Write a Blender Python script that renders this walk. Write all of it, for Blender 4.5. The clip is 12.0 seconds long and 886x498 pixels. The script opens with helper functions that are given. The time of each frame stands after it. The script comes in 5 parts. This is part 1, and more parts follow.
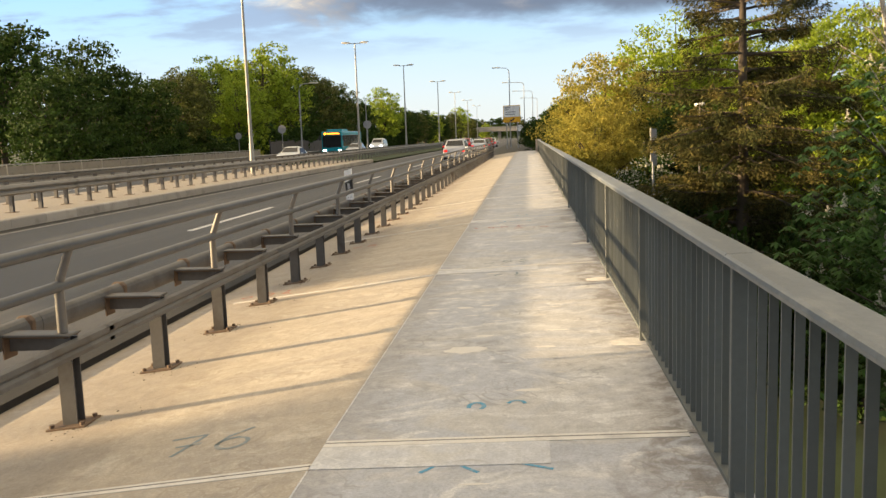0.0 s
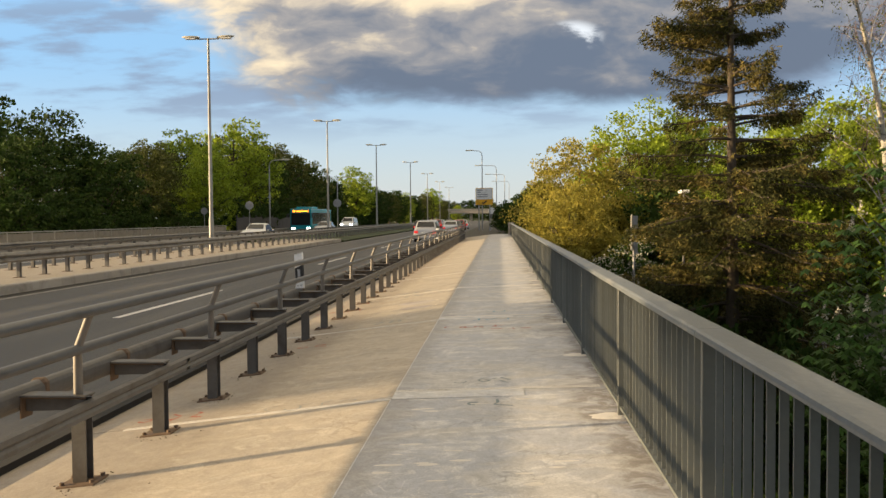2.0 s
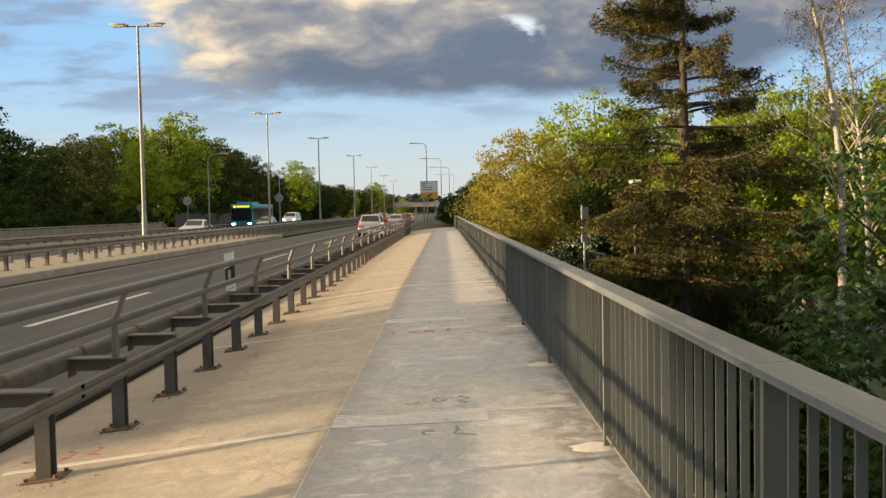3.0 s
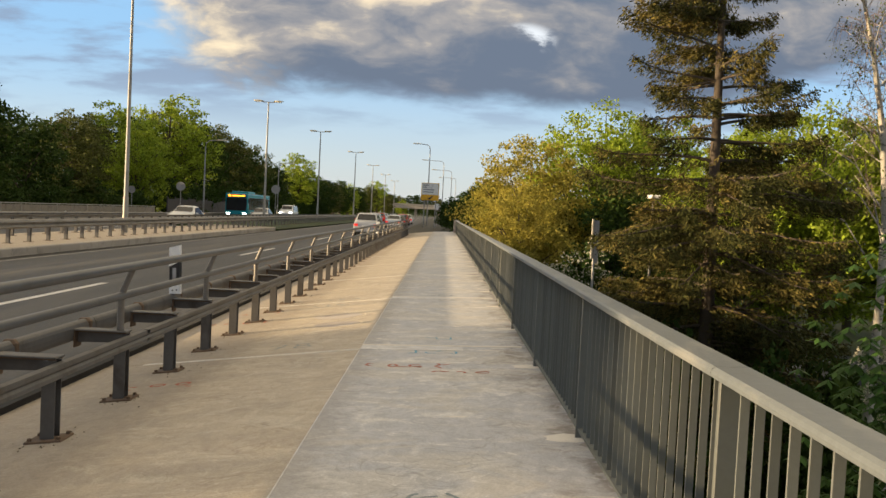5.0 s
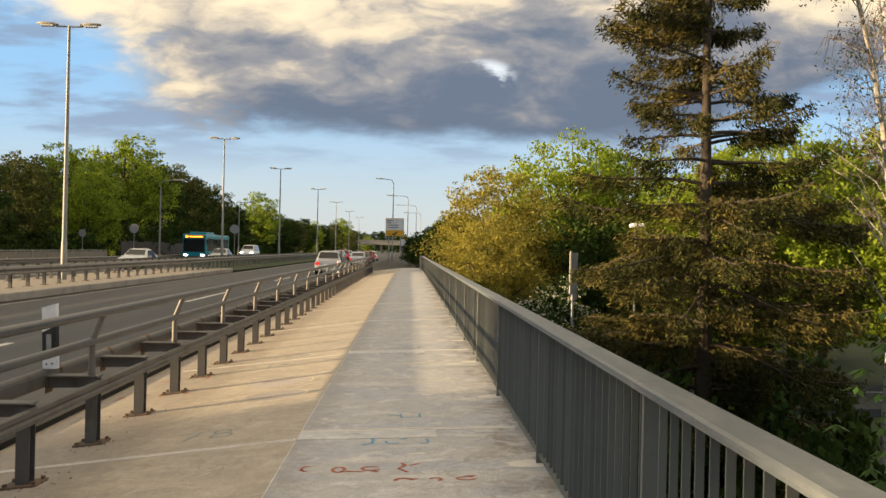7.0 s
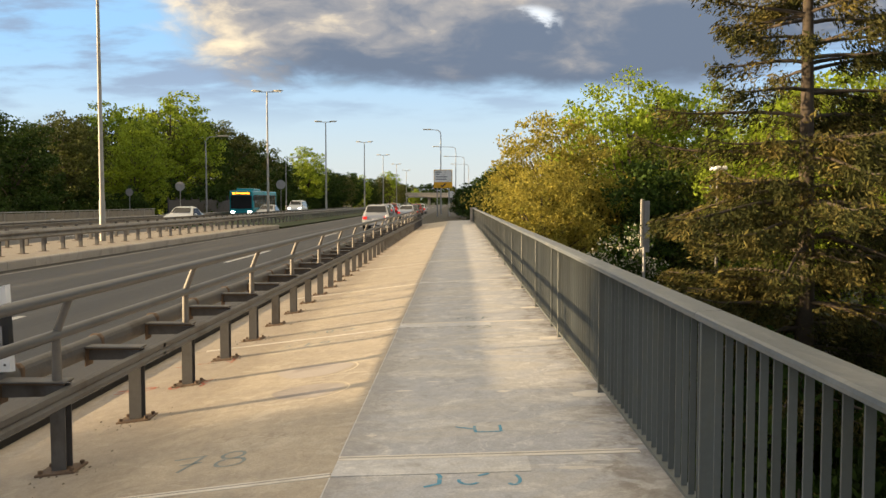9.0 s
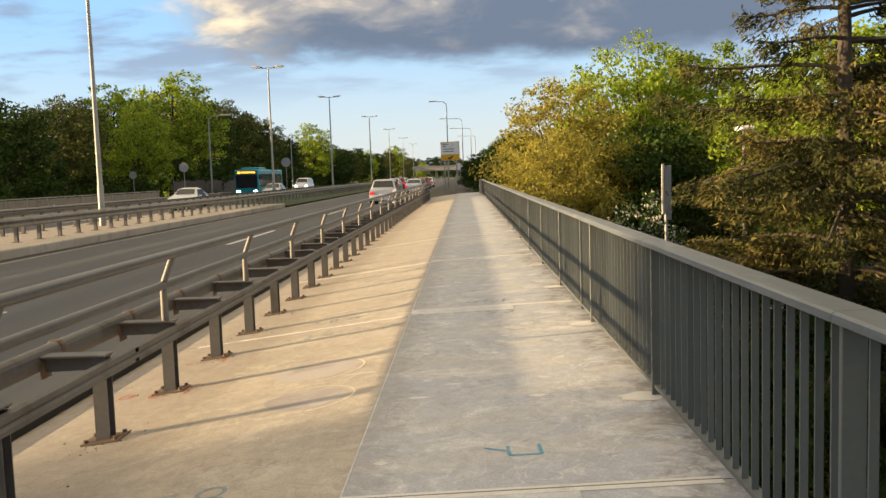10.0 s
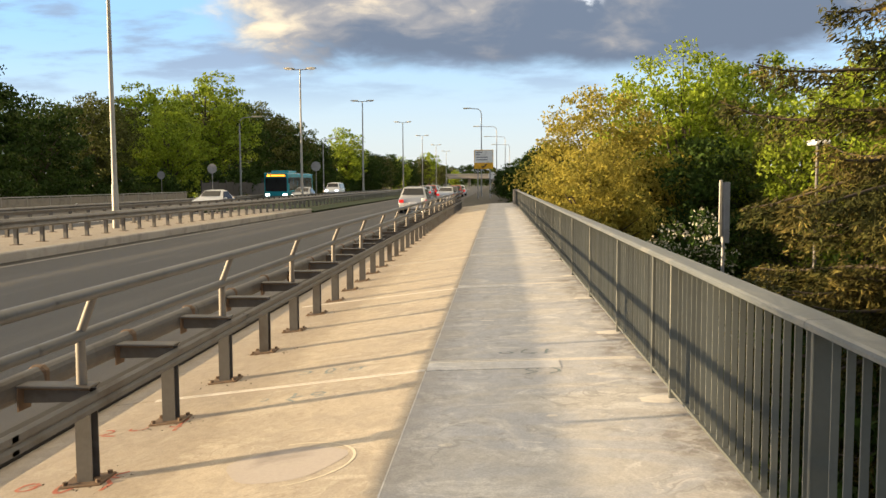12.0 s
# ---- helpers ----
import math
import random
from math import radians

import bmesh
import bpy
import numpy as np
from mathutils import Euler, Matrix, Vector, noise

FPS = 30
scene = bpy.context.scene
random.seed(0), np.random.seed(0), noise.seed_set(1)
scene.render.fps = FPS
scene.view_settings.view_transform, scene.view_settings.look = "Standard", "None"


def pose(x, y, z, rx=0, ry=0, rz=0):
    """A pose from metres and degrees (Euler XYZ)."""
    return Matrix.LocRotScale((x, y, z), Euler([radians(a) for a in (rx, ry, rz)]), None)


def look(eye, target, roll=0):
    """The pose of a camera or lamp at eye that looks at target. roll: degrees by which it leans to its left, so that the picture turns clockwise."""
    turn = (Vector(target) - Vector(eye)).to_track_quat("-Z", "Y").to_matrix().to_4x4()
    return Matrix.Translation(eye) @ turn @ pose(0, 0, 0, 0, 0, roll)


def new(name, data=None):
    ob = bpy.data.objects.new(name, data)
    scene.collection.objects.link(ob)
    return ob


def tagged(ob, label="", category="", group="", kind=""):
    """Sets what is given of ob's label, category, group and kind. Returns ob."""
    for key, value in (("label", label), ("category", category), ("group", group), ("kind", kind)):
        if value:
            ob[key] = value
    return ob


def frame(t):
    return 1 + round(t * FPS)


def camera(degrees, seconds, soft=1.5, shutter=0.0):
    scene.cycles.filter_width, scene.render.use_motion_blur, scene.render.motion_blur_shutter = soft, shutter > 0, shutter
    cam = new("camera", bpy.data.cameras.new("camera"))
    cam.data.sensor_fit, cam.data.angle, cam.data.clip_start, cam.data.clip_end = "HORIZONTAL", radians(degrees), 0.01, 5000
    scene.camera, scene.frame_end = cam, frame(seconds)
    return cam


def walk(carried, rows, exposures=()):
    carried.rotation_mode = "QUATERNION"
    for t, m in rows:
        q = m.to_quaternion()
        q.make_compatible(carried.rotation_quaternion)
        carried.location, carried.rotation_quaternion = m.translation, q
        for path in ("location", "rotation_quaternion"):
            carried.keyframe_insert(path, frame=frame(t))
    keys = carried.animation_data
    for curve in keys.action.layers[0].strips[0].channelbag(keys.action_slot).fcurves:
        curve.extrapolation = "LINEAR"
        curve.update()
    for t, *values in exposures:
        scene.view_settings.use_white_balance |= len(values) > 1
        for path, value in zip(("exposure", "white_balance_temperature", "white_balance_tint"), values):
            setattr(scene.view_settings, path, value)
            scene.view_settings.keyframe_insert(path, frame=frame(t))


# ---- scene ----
cam = camera(55.2, 12.0)
PATH = [
    (0, (0.229, -1.053, 1.771), (0.023, 0.919, 1.509), -2.0),
    (0.5, (0.174, -0.534, 1.75), (-0.023, 1.438, 1.482), -0.5),
    (1, (0.128, 0.047, 1.775), (-0.08, 2.027, 1.585), 0.7),
    (1.5, (0.092, 0.599, 1.789), (-0.083, 2.589, 1.691), -0.2),
    (2, (0.097, 1.11, 1.796), (-0.036, 3.104, 1.721), -0.4),
    (2.5, (0.033, 1.715, 1.787), (0.0, 3.713, 1.706), 0.3),
    (3, (0.011, 2.262, 1.789), (0.007, 4.26, 1.697), -1.1),
    (5, (0.014, 4.606, 1.772), (0.016, 6.605, 1.689), 2.9),
    (5.5, (0.029, 5.209, 1.79), (0.066, 7.208, 1.75), 2.6),
    (6, (0.1, 5.766, 1.778), (0.185, 7.764, 1.76), 1.3),
    (6.5, (0.079, 6.372, 1.801), (0.183, 8.369, 1.804), 1.6),
    (8.5, (-0.067, 8.609, 1.799), (-0.127, 10.608, 1.782), -0.3),
    (9, (-0.116, 9.148, 1.795), (-0.15, 11.144, 1.682), -0.0),
    (9.5, (-0.167, 9.771, 1.8), (-0.257, 11.768, 1.735), 0.2),
    (10, (-0.188, 10.275, 1.771), (-0.245, 12.266, 1.595), -1.9),
    (10.5, (-0.258, 10.834, 1.761), (-0.355, 12.816, 1.508), 0.5),
    (11, (-0.261, 11.356, 1.767), (-0.336, 13.325, 1.425), 0.4),
    (11.5, (-0.215, 11.903, 1.791), (-0.296, 13.882, 1.509), -0.1),
    (12, (-0.226, 12.372, 1.833), (-0.355, 14.362, 1.676), -0.3),
]
walk(cam, [(t, look(e, g, r)) for t, e, g, r in PATH], exposures=[(0.0, 1.55), (1.0, 1.4), (2.0, 1.15), (6.5, 1.15), (8.5, 1.15), (9.0, 1.3), (10.0, 1.35), (11.0, 1.5), (12.0, 1.45)])

# ---------------------------------------------------------------- world and sun
SUN_DX, SUN_DY, SUN_DZ = 1.0, 0.15, -0.112   # the way the light travels
sun_dir = Vector((SUN_DX, SUN_DY, SUN_DZ)).normalized()


def nodes_of(tree):
    tree.nodes.clear()

    def add(kind, **sets):
        n = tree.nodes.new(kind)
        for k, v in sets.items():
            if k in n.inputs:
                n.inputs[k].default_value = v
        return n
    return add, tree.links.new


def build_world():
    w = bpy.data.worlds.new("evening_sky")
    scene.world = w
    w.use_nodes = True
    add, link = nodes_of(w.node_tree)

    def m(op, a, b=None, c=None, clamp=False):
        n = add("ShaderNodeMath")
        n.operation, n.use_clamp = op, clamp
        for i, v in enumerate((a, b, c)):
            if v is None:
                continue
            if isinstance(v, (int, float)):
                n.inputs[i].default_value = v
            else:
                link(v, n.inputs[i])
        return n.outputs[0]

    def smooth(v, a, b):
        n = add("ShaderNodeMapRange")
        n.interpolation_type = "SMOOTHSTEP"
        link(v, n.inputs[0])
        n.inputs[1].default_value, n.inputs[2].default_value = a, b
        return n.outputs[0]

    def noise_at(vec, scale, detail, rough=0.55):
        n = add("ShaderNodeTexNoise")
        link(vec, n.inputs["Vector"])
        n.inputs["Scale"].default_value, n.inputs["Detail"].default_value, n.inputs["Roughness"].default_value = scale, detail, rough
        return n.outputs["Fac"]

    def mix(f, a, b):
        n = add("ShaderNodeMix")
        n.data_type = "RGBA"
        if isinstance(f, (int, float)):
            n.inputs[0].default_value = f
        else:
            link(f, n.inputs[0])
        for s, v in ((n.inputs[6], a), (n.inputs[7], b)):
            if isinstance(v, tuple):
                s.default_value = (*v, 1)
            else:
                link(v, s)
        return n.outputs[2]

    sky = add("ShaderNodeTexSky")
    sky.sky_type, sky.sun_disc = "NISHITA", False
    sky.sun_elevation = math.asin(-sun_dir.z)
    sky.sun_rotation = math.atan2(-sun_dir.x, -sun_dir.y)
    sky.air_density, sky.dust_density, sky.ozone_density = 1.0, 0.6, 2.0
    co = add("ShaderNodeTexCoord")
    sep = add("ShaderNodeSeparateXYZ")
    link(co.outputs["Generated"], sep.inputs[0])
    ay = m("MAXIMUM", m("ABSOLUTE", sep.outputs[1]), 0.12)
    u, v = m("DIVIDE", sep.outputs[0], ay), m("DIVIDE", sep.outputs[2], ay)
    comb = add("ShaderNodeCombineXYZ")
    link(u, comb.inputs[0]), link(m("MULTIPLY", v, 2.3), comb.inputs[1])
    warp = add("ShaderNodeTexNoise", Scale=7.0, Detail=4.0, Roughness=0.5)
    link(comb.outputs[0], warp.inputs["Vector"])
    push = add("ShaderNodeVectorMath")
    push.operation = "MULTIPLY_ADD"
    link(warp.outputs["Color"], push.inputs[0])
    push.inputs[1].default_value = (0.10, 0.10, 0.0)
    link(comb.outputs[0], push.inputs[2])
    big = noise_at(push.outputs[0], 2.6, 6, 0.5)
    mid = noise_at(push.outputs[0], 7.5, 9, 0.56)
    n1, n2 = m("SUBTRACT", big, 0.5), m("SUBTRACT", mid, 0.5)
    # the long cloud bank: rises out of the left, its base a hand over the horizon
    base = m("ADD", m("MULTIPLY_ADD", m("MAXIMUM", m("SUBTRACT", u, 0.30), 0.0), -0.35, v), m("ADD", m("MULTIPLY", n1, 0.06), m("MULTIPLY", n2, 0.05)))
    start = m("ADD", m("MULTIPLY_ADD", v, 1.6, u), m("ADD", m("MULTIPLY", n1, 0.42), m("MULTIPLY", n2, 0.34)))
    bank = m("MULTIPLY", smooth(base, 0.124, 0.150), smooth(start, -0.07, 0.06))
    flat = add("ShaderNodeCombineXYZ")
    link(m("MULTIPLY", u, 1.0), flat.inputs[0]), link(m("MULTIPLY", v, 5.0), flat.inputs[1])
    thin = noise_at(flat.outputs[0], 5.0, 7, 0.55)
    streak = m("MULTIPLY", smooth(thin, 0.45, 0.60), m("MULTIPLY", smooth(v, 0.07, 0.15), m("SUBTRACT", 1.0, smooth(v, 0.24, 0.30))))
    # a small rent in the bank where the bright sky shows
    off = m("ADD", m("POWER", m("DIVIDE", m("SUBTRACT", u, 0.085), 0.042), 2.0), m("POWER", m("DIVIDE", m("SUBTRACT", v, 0.208), 0.022), 2.0))
    rent = m("MULTIPLY", m("SUBTRACT", 1.0, smooth(off, 0.15, 1.0)), smooth(mid, 0.47, 0.56))
    # dark undersides, cream flanks where the low sun reaches
    tone = m("ADD", m("MULTIPLY", m("SUBTRACT", v, 0.225), 5.5), m("MULTIPLY", m("MINIMUM", m("ADD", u, 0.10), 0.20), -1.2))
    lit = smooth(m("ADD", tone, m("ADD", m("MULTIPLY", n2, 2.3), m("MULTIPLY", n1, 1.5))), -0.50, 0.60)
    ramp = add("ShaderNodeValToRGB")
    link(lit, ramp.inputs[0])
    ramp.color_ramp.elements[0].color, ramp.color_ramp.elements[1].color = (0.060, 0.076, 0.104, 1), (0.42, 0.345, 0.235, 1)
    mid_stop = ramp.color_ramp.elements.new(0.48)
    mid_stop.color = (0.155, 0.148, 0.145, 1)
    horizon = m("SUBTRACT", 1.0, smooth(v, 0.0, 0.22))
    low = mix(m("MULTIPLY", horizon, 0.95), (0.130, 0.235, 0.365), (0.255, 0.272, 0.282))
    dim = add("ShaderNodeVectorMath")
    dim.operation = "SCALE"
    link(sky.outputs[0], dim.inputs[0])
    dim.inputs["Scale"].default_value = 0.10
    clear = mix(0.8, dim.outputs[0], low)
    veiled = mix(m("MULTIPLY", streak, 0.75), clear, (0.105, 0.130, 0.178))
    ahead = mix(rent, mix(bank, veiled, ramp.outputs[0]), (0.33, 0.35, 0.37))
    behind = smooth(m("MULTIPLY", sep.outputs[1], -1.0), -0.05, 0.45)
    haze = mix(m("MULTIPLY", smooth(mid, 0.45, 0.65), 0.6), (0.16, 0.175, 0.20), (0.25, 0.225, 0.18))
    whole = mix(behind, ahead, haze)
    bg = add("ShaderNodeBackground", Strength=1.26)
    link(whole, bg.inputs["Color"])
    out = add("ShaderNodeOutputWorld")
    link(bg.outputs[0], out.inputs[0])


build_world()
sun = new("sun", bpy.data.lights.new("sun", "SUN"))
sun.data.energy, sun.data.angle, sun.data.color = 5.0, radians(0.6), (1.0, 0.73, 0.41)
sun.rotation_mode = "QUATERNION"
sun.rotation_quaternion = sun_dir.to_track_quat("-Z", "Y")

# ---------------------------------------------------------------- materials
MATS = {}


def material(name, color, rough=0.8, metal=0.0, tint=None, grain=40.0, stain=1.5, mottle=0.25, bump=0.2, leaf=0.0, spread=0.0, spec=0.5, streak=None, tint_low=0.5, tint_high=0.72):
    """A surface with grain, stains and relief in world metres; spread varies piece by piece, leaf lets light through."""
    if name in MATS:
        return MATS[name]
    mat = bpy.data.materials.new(name)
    mat.use_nodes = True
    add, link = nodes_of(mat.node_tree)
    out, bsdf = add("ShaderNodeOutputMaterial"), add("ShaderNodeBsdfPrincipled", Roughness=rough, Metallic=metal)
    bsdf.inputs["Specular IOR Level"].default_value = spec
    geo = add("ShaderNodeNewGeometry")
    obj = add("ShaderNodeObjectInfo")
    vec = geo.outputs["Position"]
    if streak:
        mp = add("ShaderNodeMapping")
        link(vec, mp.inputs[0])
        mp.inputs["Scale"].default_value = streak
        vec = mp.outputs[0]
    fine, wide = add("ShaderNodeTexNoise", Scale=grain, Detail=6.0, Roughness=0.65), add("ShaderNodeTexNoise", Scale=stain, Detail=7.0, Roughness=0.6)
    wide.inputs["Distortion"].default_value = 0.8
    link(geo.outputs["Position"], fine.inputs["Vector"]), link(vec, wide.inputs["Vector"])
    ramp = add("ShaderNodeMapRange")
    ramp.inputs[1].default_value, ramp.inputs[2].default_value = tint_low, tint_high
    link(wide.outputs["Fac"], ramp.inputs[0])
    mx = add("ShaderNodeMix")
    mx.data_type = "RGBA"
    mx.inputs[6].default_value = (*color, 1)
    mx.inputs[7].default_value = (*(tint or tuple(c * 0.62 for c in color)), 1)
    link(ramp.outputs[0], mx.inputs[0])
    val = add("ShaderNodeMath")
    val.operation = "MULTIPLY_ADD"
    link(fine.outputs["Fac"], val.inputs[0])
    val.inputs[1].default_value, val.inputs[2].default_value = mottle * 2, 1.0 - mottle
    last = val.outputs[0]
    if spread:
        pick = geo.outputs["Random Per Island"] if leaf else obj.outputs["Random"]
        sp = add("ShaderNodeMath")
        sp.operation = "MULTIPLY_ADD"
        link(pick, sp.inputs[0])
        sp.inputs[1].default_value, sp.inputs[2].default_value = spread * 2, 1.0 - spread
        mul = add("ShaderNodeMath")
        mul.operation = "MULTIPLY"
        link(last, mul.inputs[0]), link(sp.outputs[0], mul.inputs[1])
        last = mul.outputs[0]
    sc = add("ShaderNodeVectorMath")
    sc.operation = "SCALE"
    link(mx.outputs[2], sc.inputs[0]), link(last, sc.inputs["Scale"])
    link(sc.outputs[0], bsdf.inputs["Base Color"])
    if bump:
        b = add("ShaderNodeBump", Strength=bump, Distance=0.01)
        link(fine.outputs["Fac"], b.inputs["Height"])
        link(b.outputs[0], bsdf.inputs["Normal"])
    last = bsdf.outputs[0]
    if leaf:
        tr = add("ShaderNodeBsdfTranslucent")
        link(sc.outputs[0], tr.inputs["Color"])
        ms = add("ShaderNodeMixShader", Fac=leaf)
        link(bsdf.outputs[0], ms.inputs[1]), link(tr.outputs[0], ms.inputs[2])
        last = ms.outputs[0]
    link(last, out.inputs[0])
    MATS[name] = mat
    return mat


def strip_material(name, ground, sand, pale, scuffed, soiled, reach, inner=None):
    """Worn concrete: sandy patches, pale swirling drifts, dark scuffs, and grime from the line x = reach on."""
    mat = bpy.data.materials.new(name)
    mat.use_nodes = True
    add, link = nodes_of(mat.node_tree)
    out, bsdf = add("ShaderNodeOutputMaterial"), add("ShaderNodeBsdfPrincipled", Roughness=0.8)
    geo, sep = add("ShaderNodeNewGeometry"), add("ShaderNodeSeparateXYZ")
    link(geo.outputs["Position"], sep.inputs[0])

    def noise_at(scale, stretch, detail, rough, warp=0.0):
        mp = add("ShaderNodeMapping")
        mp.inputs["Scale"].default_value = stretch
        link(geo.outputs["Position"], mp.inputs[0])
        n = add("ShaderNodeTexNoise", Scale=scale, Detail=detail, Roughness=rough, Distortion=warp)
        link(mp.outputs[0], n.inputs["Vector"])
        return n.outputs["Fac"]

    def span(v, a, b, lo=0.0, hi=1.0):
        n = add("ShaderNodeMapRange")
        n.interpolation_type = "SMOOTHSTEP"
        link(v, n.inputs[0])
        for i, q in enumerate((a, b, lo, hi)):
            n.inputs[i + 1].default_value = q
        return n.outputs[0]

    def mixed(f, a, b):
        n = add("ShaderNodeMix")
        n.data_type = "RGBA"
        link(f, n.inputs[0])
        for s, v in ((n.inputs[6], a), (n.inputs[7], b)):
            if isinstance(v, tuple):
                s.default_value = (*v, 1)
            else:
                link(v, s)
        return n.outputs[2]

    def times(a, b):
        n = add("ShaderNodeMath")
        n.operation = "MULTIPLY"
        link(a, n.inputs[0]), link(b, n.inputs[1])
        return n.outputs[0]

    sandy = span(noise_at(0.9, (0.7, 1.5, 1), 6, 0.6, 1.2), 0.45, 0.60)
    drift = span(noise_at(1.5, (0.9, 1.25, 1), 10, 0.66, 2.2), 0.50, 0.68)
    scuffs = noise_at(3.6, (0.8, 1.3, 1), 10, 0.72, 1.6)
    scuff = span(scuffs, 0.55, 0.72)
    smear = span(noise_at(2.4, (0.75, 1.35, 1), 6, 0.5, 1.2), 0.62, 0.66)

    def brushed(scale, warp, half):
        """Thin curved brush lines: the level lines of a warped noise."""
        d = add("ShaderNodeMath")
        d.operation = "SUBTRACT"
        link(noise_at(scale, (1, 1.1, 1), 2, 0.4, warp), d.inputs[0])
        d.inputs[1].default_value = 0.5
        e = add("ShaderNodeMath")
        e.operation = "ABSOLUTE"
        link(d.outputs[0], e.inputs[0])
        return span(e.outputs[0], half * 0.3, half, 1, 0)
    patchy = span(noise_at(1.1, (1, 1, 1), 3, 0.5), 0.48, 0.62)
    swirl = times(brushed(1.5, 3.2, 0.016), patchy)
    wiped = times(brushed(1.9, 2.4, 0.022), span(noise_at(1.3, (1, 1, 1), 3, 0.5, 0.4), 0.50, 0.62))
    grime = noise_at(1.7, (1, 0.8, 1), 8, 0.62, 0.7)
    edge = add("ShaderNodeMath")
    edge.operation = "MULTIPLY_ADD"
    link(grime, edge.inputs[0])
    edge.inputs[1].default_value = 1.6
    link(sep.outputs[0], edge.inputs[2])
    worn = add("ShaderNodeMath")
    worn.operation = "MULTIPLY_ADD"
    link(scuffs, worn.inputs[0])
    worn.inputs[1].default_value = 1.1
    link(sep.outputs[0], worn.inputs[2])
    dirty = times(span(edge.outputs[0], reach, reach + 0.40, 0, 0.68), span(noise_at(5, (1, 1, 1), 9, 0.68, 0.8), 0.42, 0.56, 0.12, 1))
    fine = noise_at(70, (1, 1, 1), 5, 0.65)
    col = mixed(sandy, ground, sand)
    col = mixed(times(drift, span(fine, 0.3, 0.6, 0.6, 0.95)), col, pale)
    col = mixed(times(scuff, span(fine, 0.35, 0.6, 0.45, 0.9)), col, scuffed)
    col = mixed(times(smear, span(fine, 0.3, 0.6, 0.35, 0.75)), col, pale)
    col = mixed(times(swirl, span(fine, 0.3, 0.6, 0.25, 0.6)), col, pale)
    col = mixed(times(wiped, span(fine, 0.3, 0.6, 0.3, 0.7)), col, scuffed)
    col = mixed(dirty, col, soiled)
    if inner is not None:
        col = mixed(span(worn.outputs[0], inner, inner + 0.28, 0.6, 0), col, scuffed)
    sc = add("ShaderNodeVectorMath")
    sc.operation = "SCALE"
    link(col, sc.inputs[0]), link(times(span(fine, 0.2, 0.8, 0.84, 1.16), span(noise_at(8, (1.2, 0.8, 1), 7, 0.66, 0.9), 0.3, 0.7, 0.90, 1.10)), sc.inputs["Scale"])
    link(sc.outputs[0], bsdf.inputs["Base Color"])
    bp = add("ShaderNodeBump", Strength=0.25, Distance=0.008)
    link(fine, bp.inputs["Height"]), link(bp.outputs[0], bsdf.inputs["Normal"])
    link(bsdf.outputs[0], out.inputs[0])
    return mat


def glow(name, color, strength):
    if name in MATS:
        return MATS[name]
    mat = bpy.data.materials.new(name)
    mat.use_nodes = True
    add, link = nodes_of(mat.node_tree)
    out, bsdf = add("ShaderNodeOutputMaterial"), add("ShaderNodeBsdfPrincipled", Roughness=0.3)
    bsdf.inputs["Base Color"].default_value = (*color, 1)
    bsdf.inputs["Emission Color"].default_value = (*color, 1)
    bsdf.inputs["Emission Strength"].default_value = strength
    link(bsdf.outputs[0], out.inputs[0])
    MATS[name] = mat
    return mat


BEIGE = strip_material("sandy_concrete", (0.405, 0.35, 0.28), (0.355, 0.31, 0.255), (0.47, 0.42, 0.345), (0.28, 0.235, 0.185), (0.20, 0.15, 0.10), 6.0, -1.80)
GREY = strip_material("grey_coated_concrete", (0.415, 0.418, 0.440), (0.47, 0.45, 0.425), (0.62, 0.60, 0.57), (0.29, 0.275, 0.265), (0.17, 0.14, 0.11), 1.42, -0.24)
PALE = material("pale_repair_mortar", (0.66, 0.62, 0.56), 0.8, grain=50, stain=2.5, mottle=0.15)
BAND = strip_material("pale_joint_coating", (0.52, 0.515, 0.52), (0.55, 0.53, 0.50), (0.66, 0.64, 0.61), (0.36, 0.34, 0.32), (0.17, 0.135, 0.10), 6.0)
JOINT = material("dark_joint_sealant", (0.16, 0.14, 0.12), 0.8)
ASPHALT = material("worn_asphalt", (0.058, 0.058, 0.061), 0.8, tint=(0.098, 0.093, 0.089), grain=70, stain=0.45, mottle=0.42, bump=0.5, streak=(2.2, 0.15, 1))
KERB = material("kerb_concrete", (0.36, 0.33, 0.29), 0.85, grain=30, stain=1.2, mottle=0.2, spread=0.12)
# near-black for painted shade: at the median kerb and roadward of the barrier
SHADE_DARK = material("painted_shade_dark", (0.022, 0.020, 0.018), 0.95, grain=30, stain=2, mottle=0.3)
LINE = material("road_paint", (0.62, 0.60, 0.56), 0.7, grain=30, stain=4, mottle=0.2)
OLDLINE = material("worn_edge_line", (0.22, 0.21, 0.20), 0.8, tint=(0.09, 0.085, 0.08), grain=30, stain=2.5, mottle=0.25)
GALV = material("weathered_galvanised_steel", (0.105, 0.101, 0.097), 0.55, 0.15, tint=(0.058, 0.047, 0.039), grain=25, stain=2.2, mottle=0.25, bump=0.1)
TUBE = material("dull_grey_tube_steel", (0.082, 0.086, 0.093), 0.42, 0.15, grain=22, stain=2.0, mottle=0.2, bump=0.08)
POSTSTEEL = material("pale_galvanised_post", (0.17, 0.155, 0.135), 0.55, 0.1, tint=(0.15, 0.13, 0.11), grain=25, stain=3, mottle=0.2, bump=0.08)
MEDIANSTEEL = material("pale_weathered_steel", (0.19, 0.18, 0.165), 0.55, 0.15, tint=(0.10, 0.088, 0.075), grain=25, stain=1.6, mottle=0.25, bump=0.08)
RUST = material("rusty_steel_plate", (0.15, 0.10, 0.065), 0.8, 0.2, grain=40, stain=5, mottle=0.3)
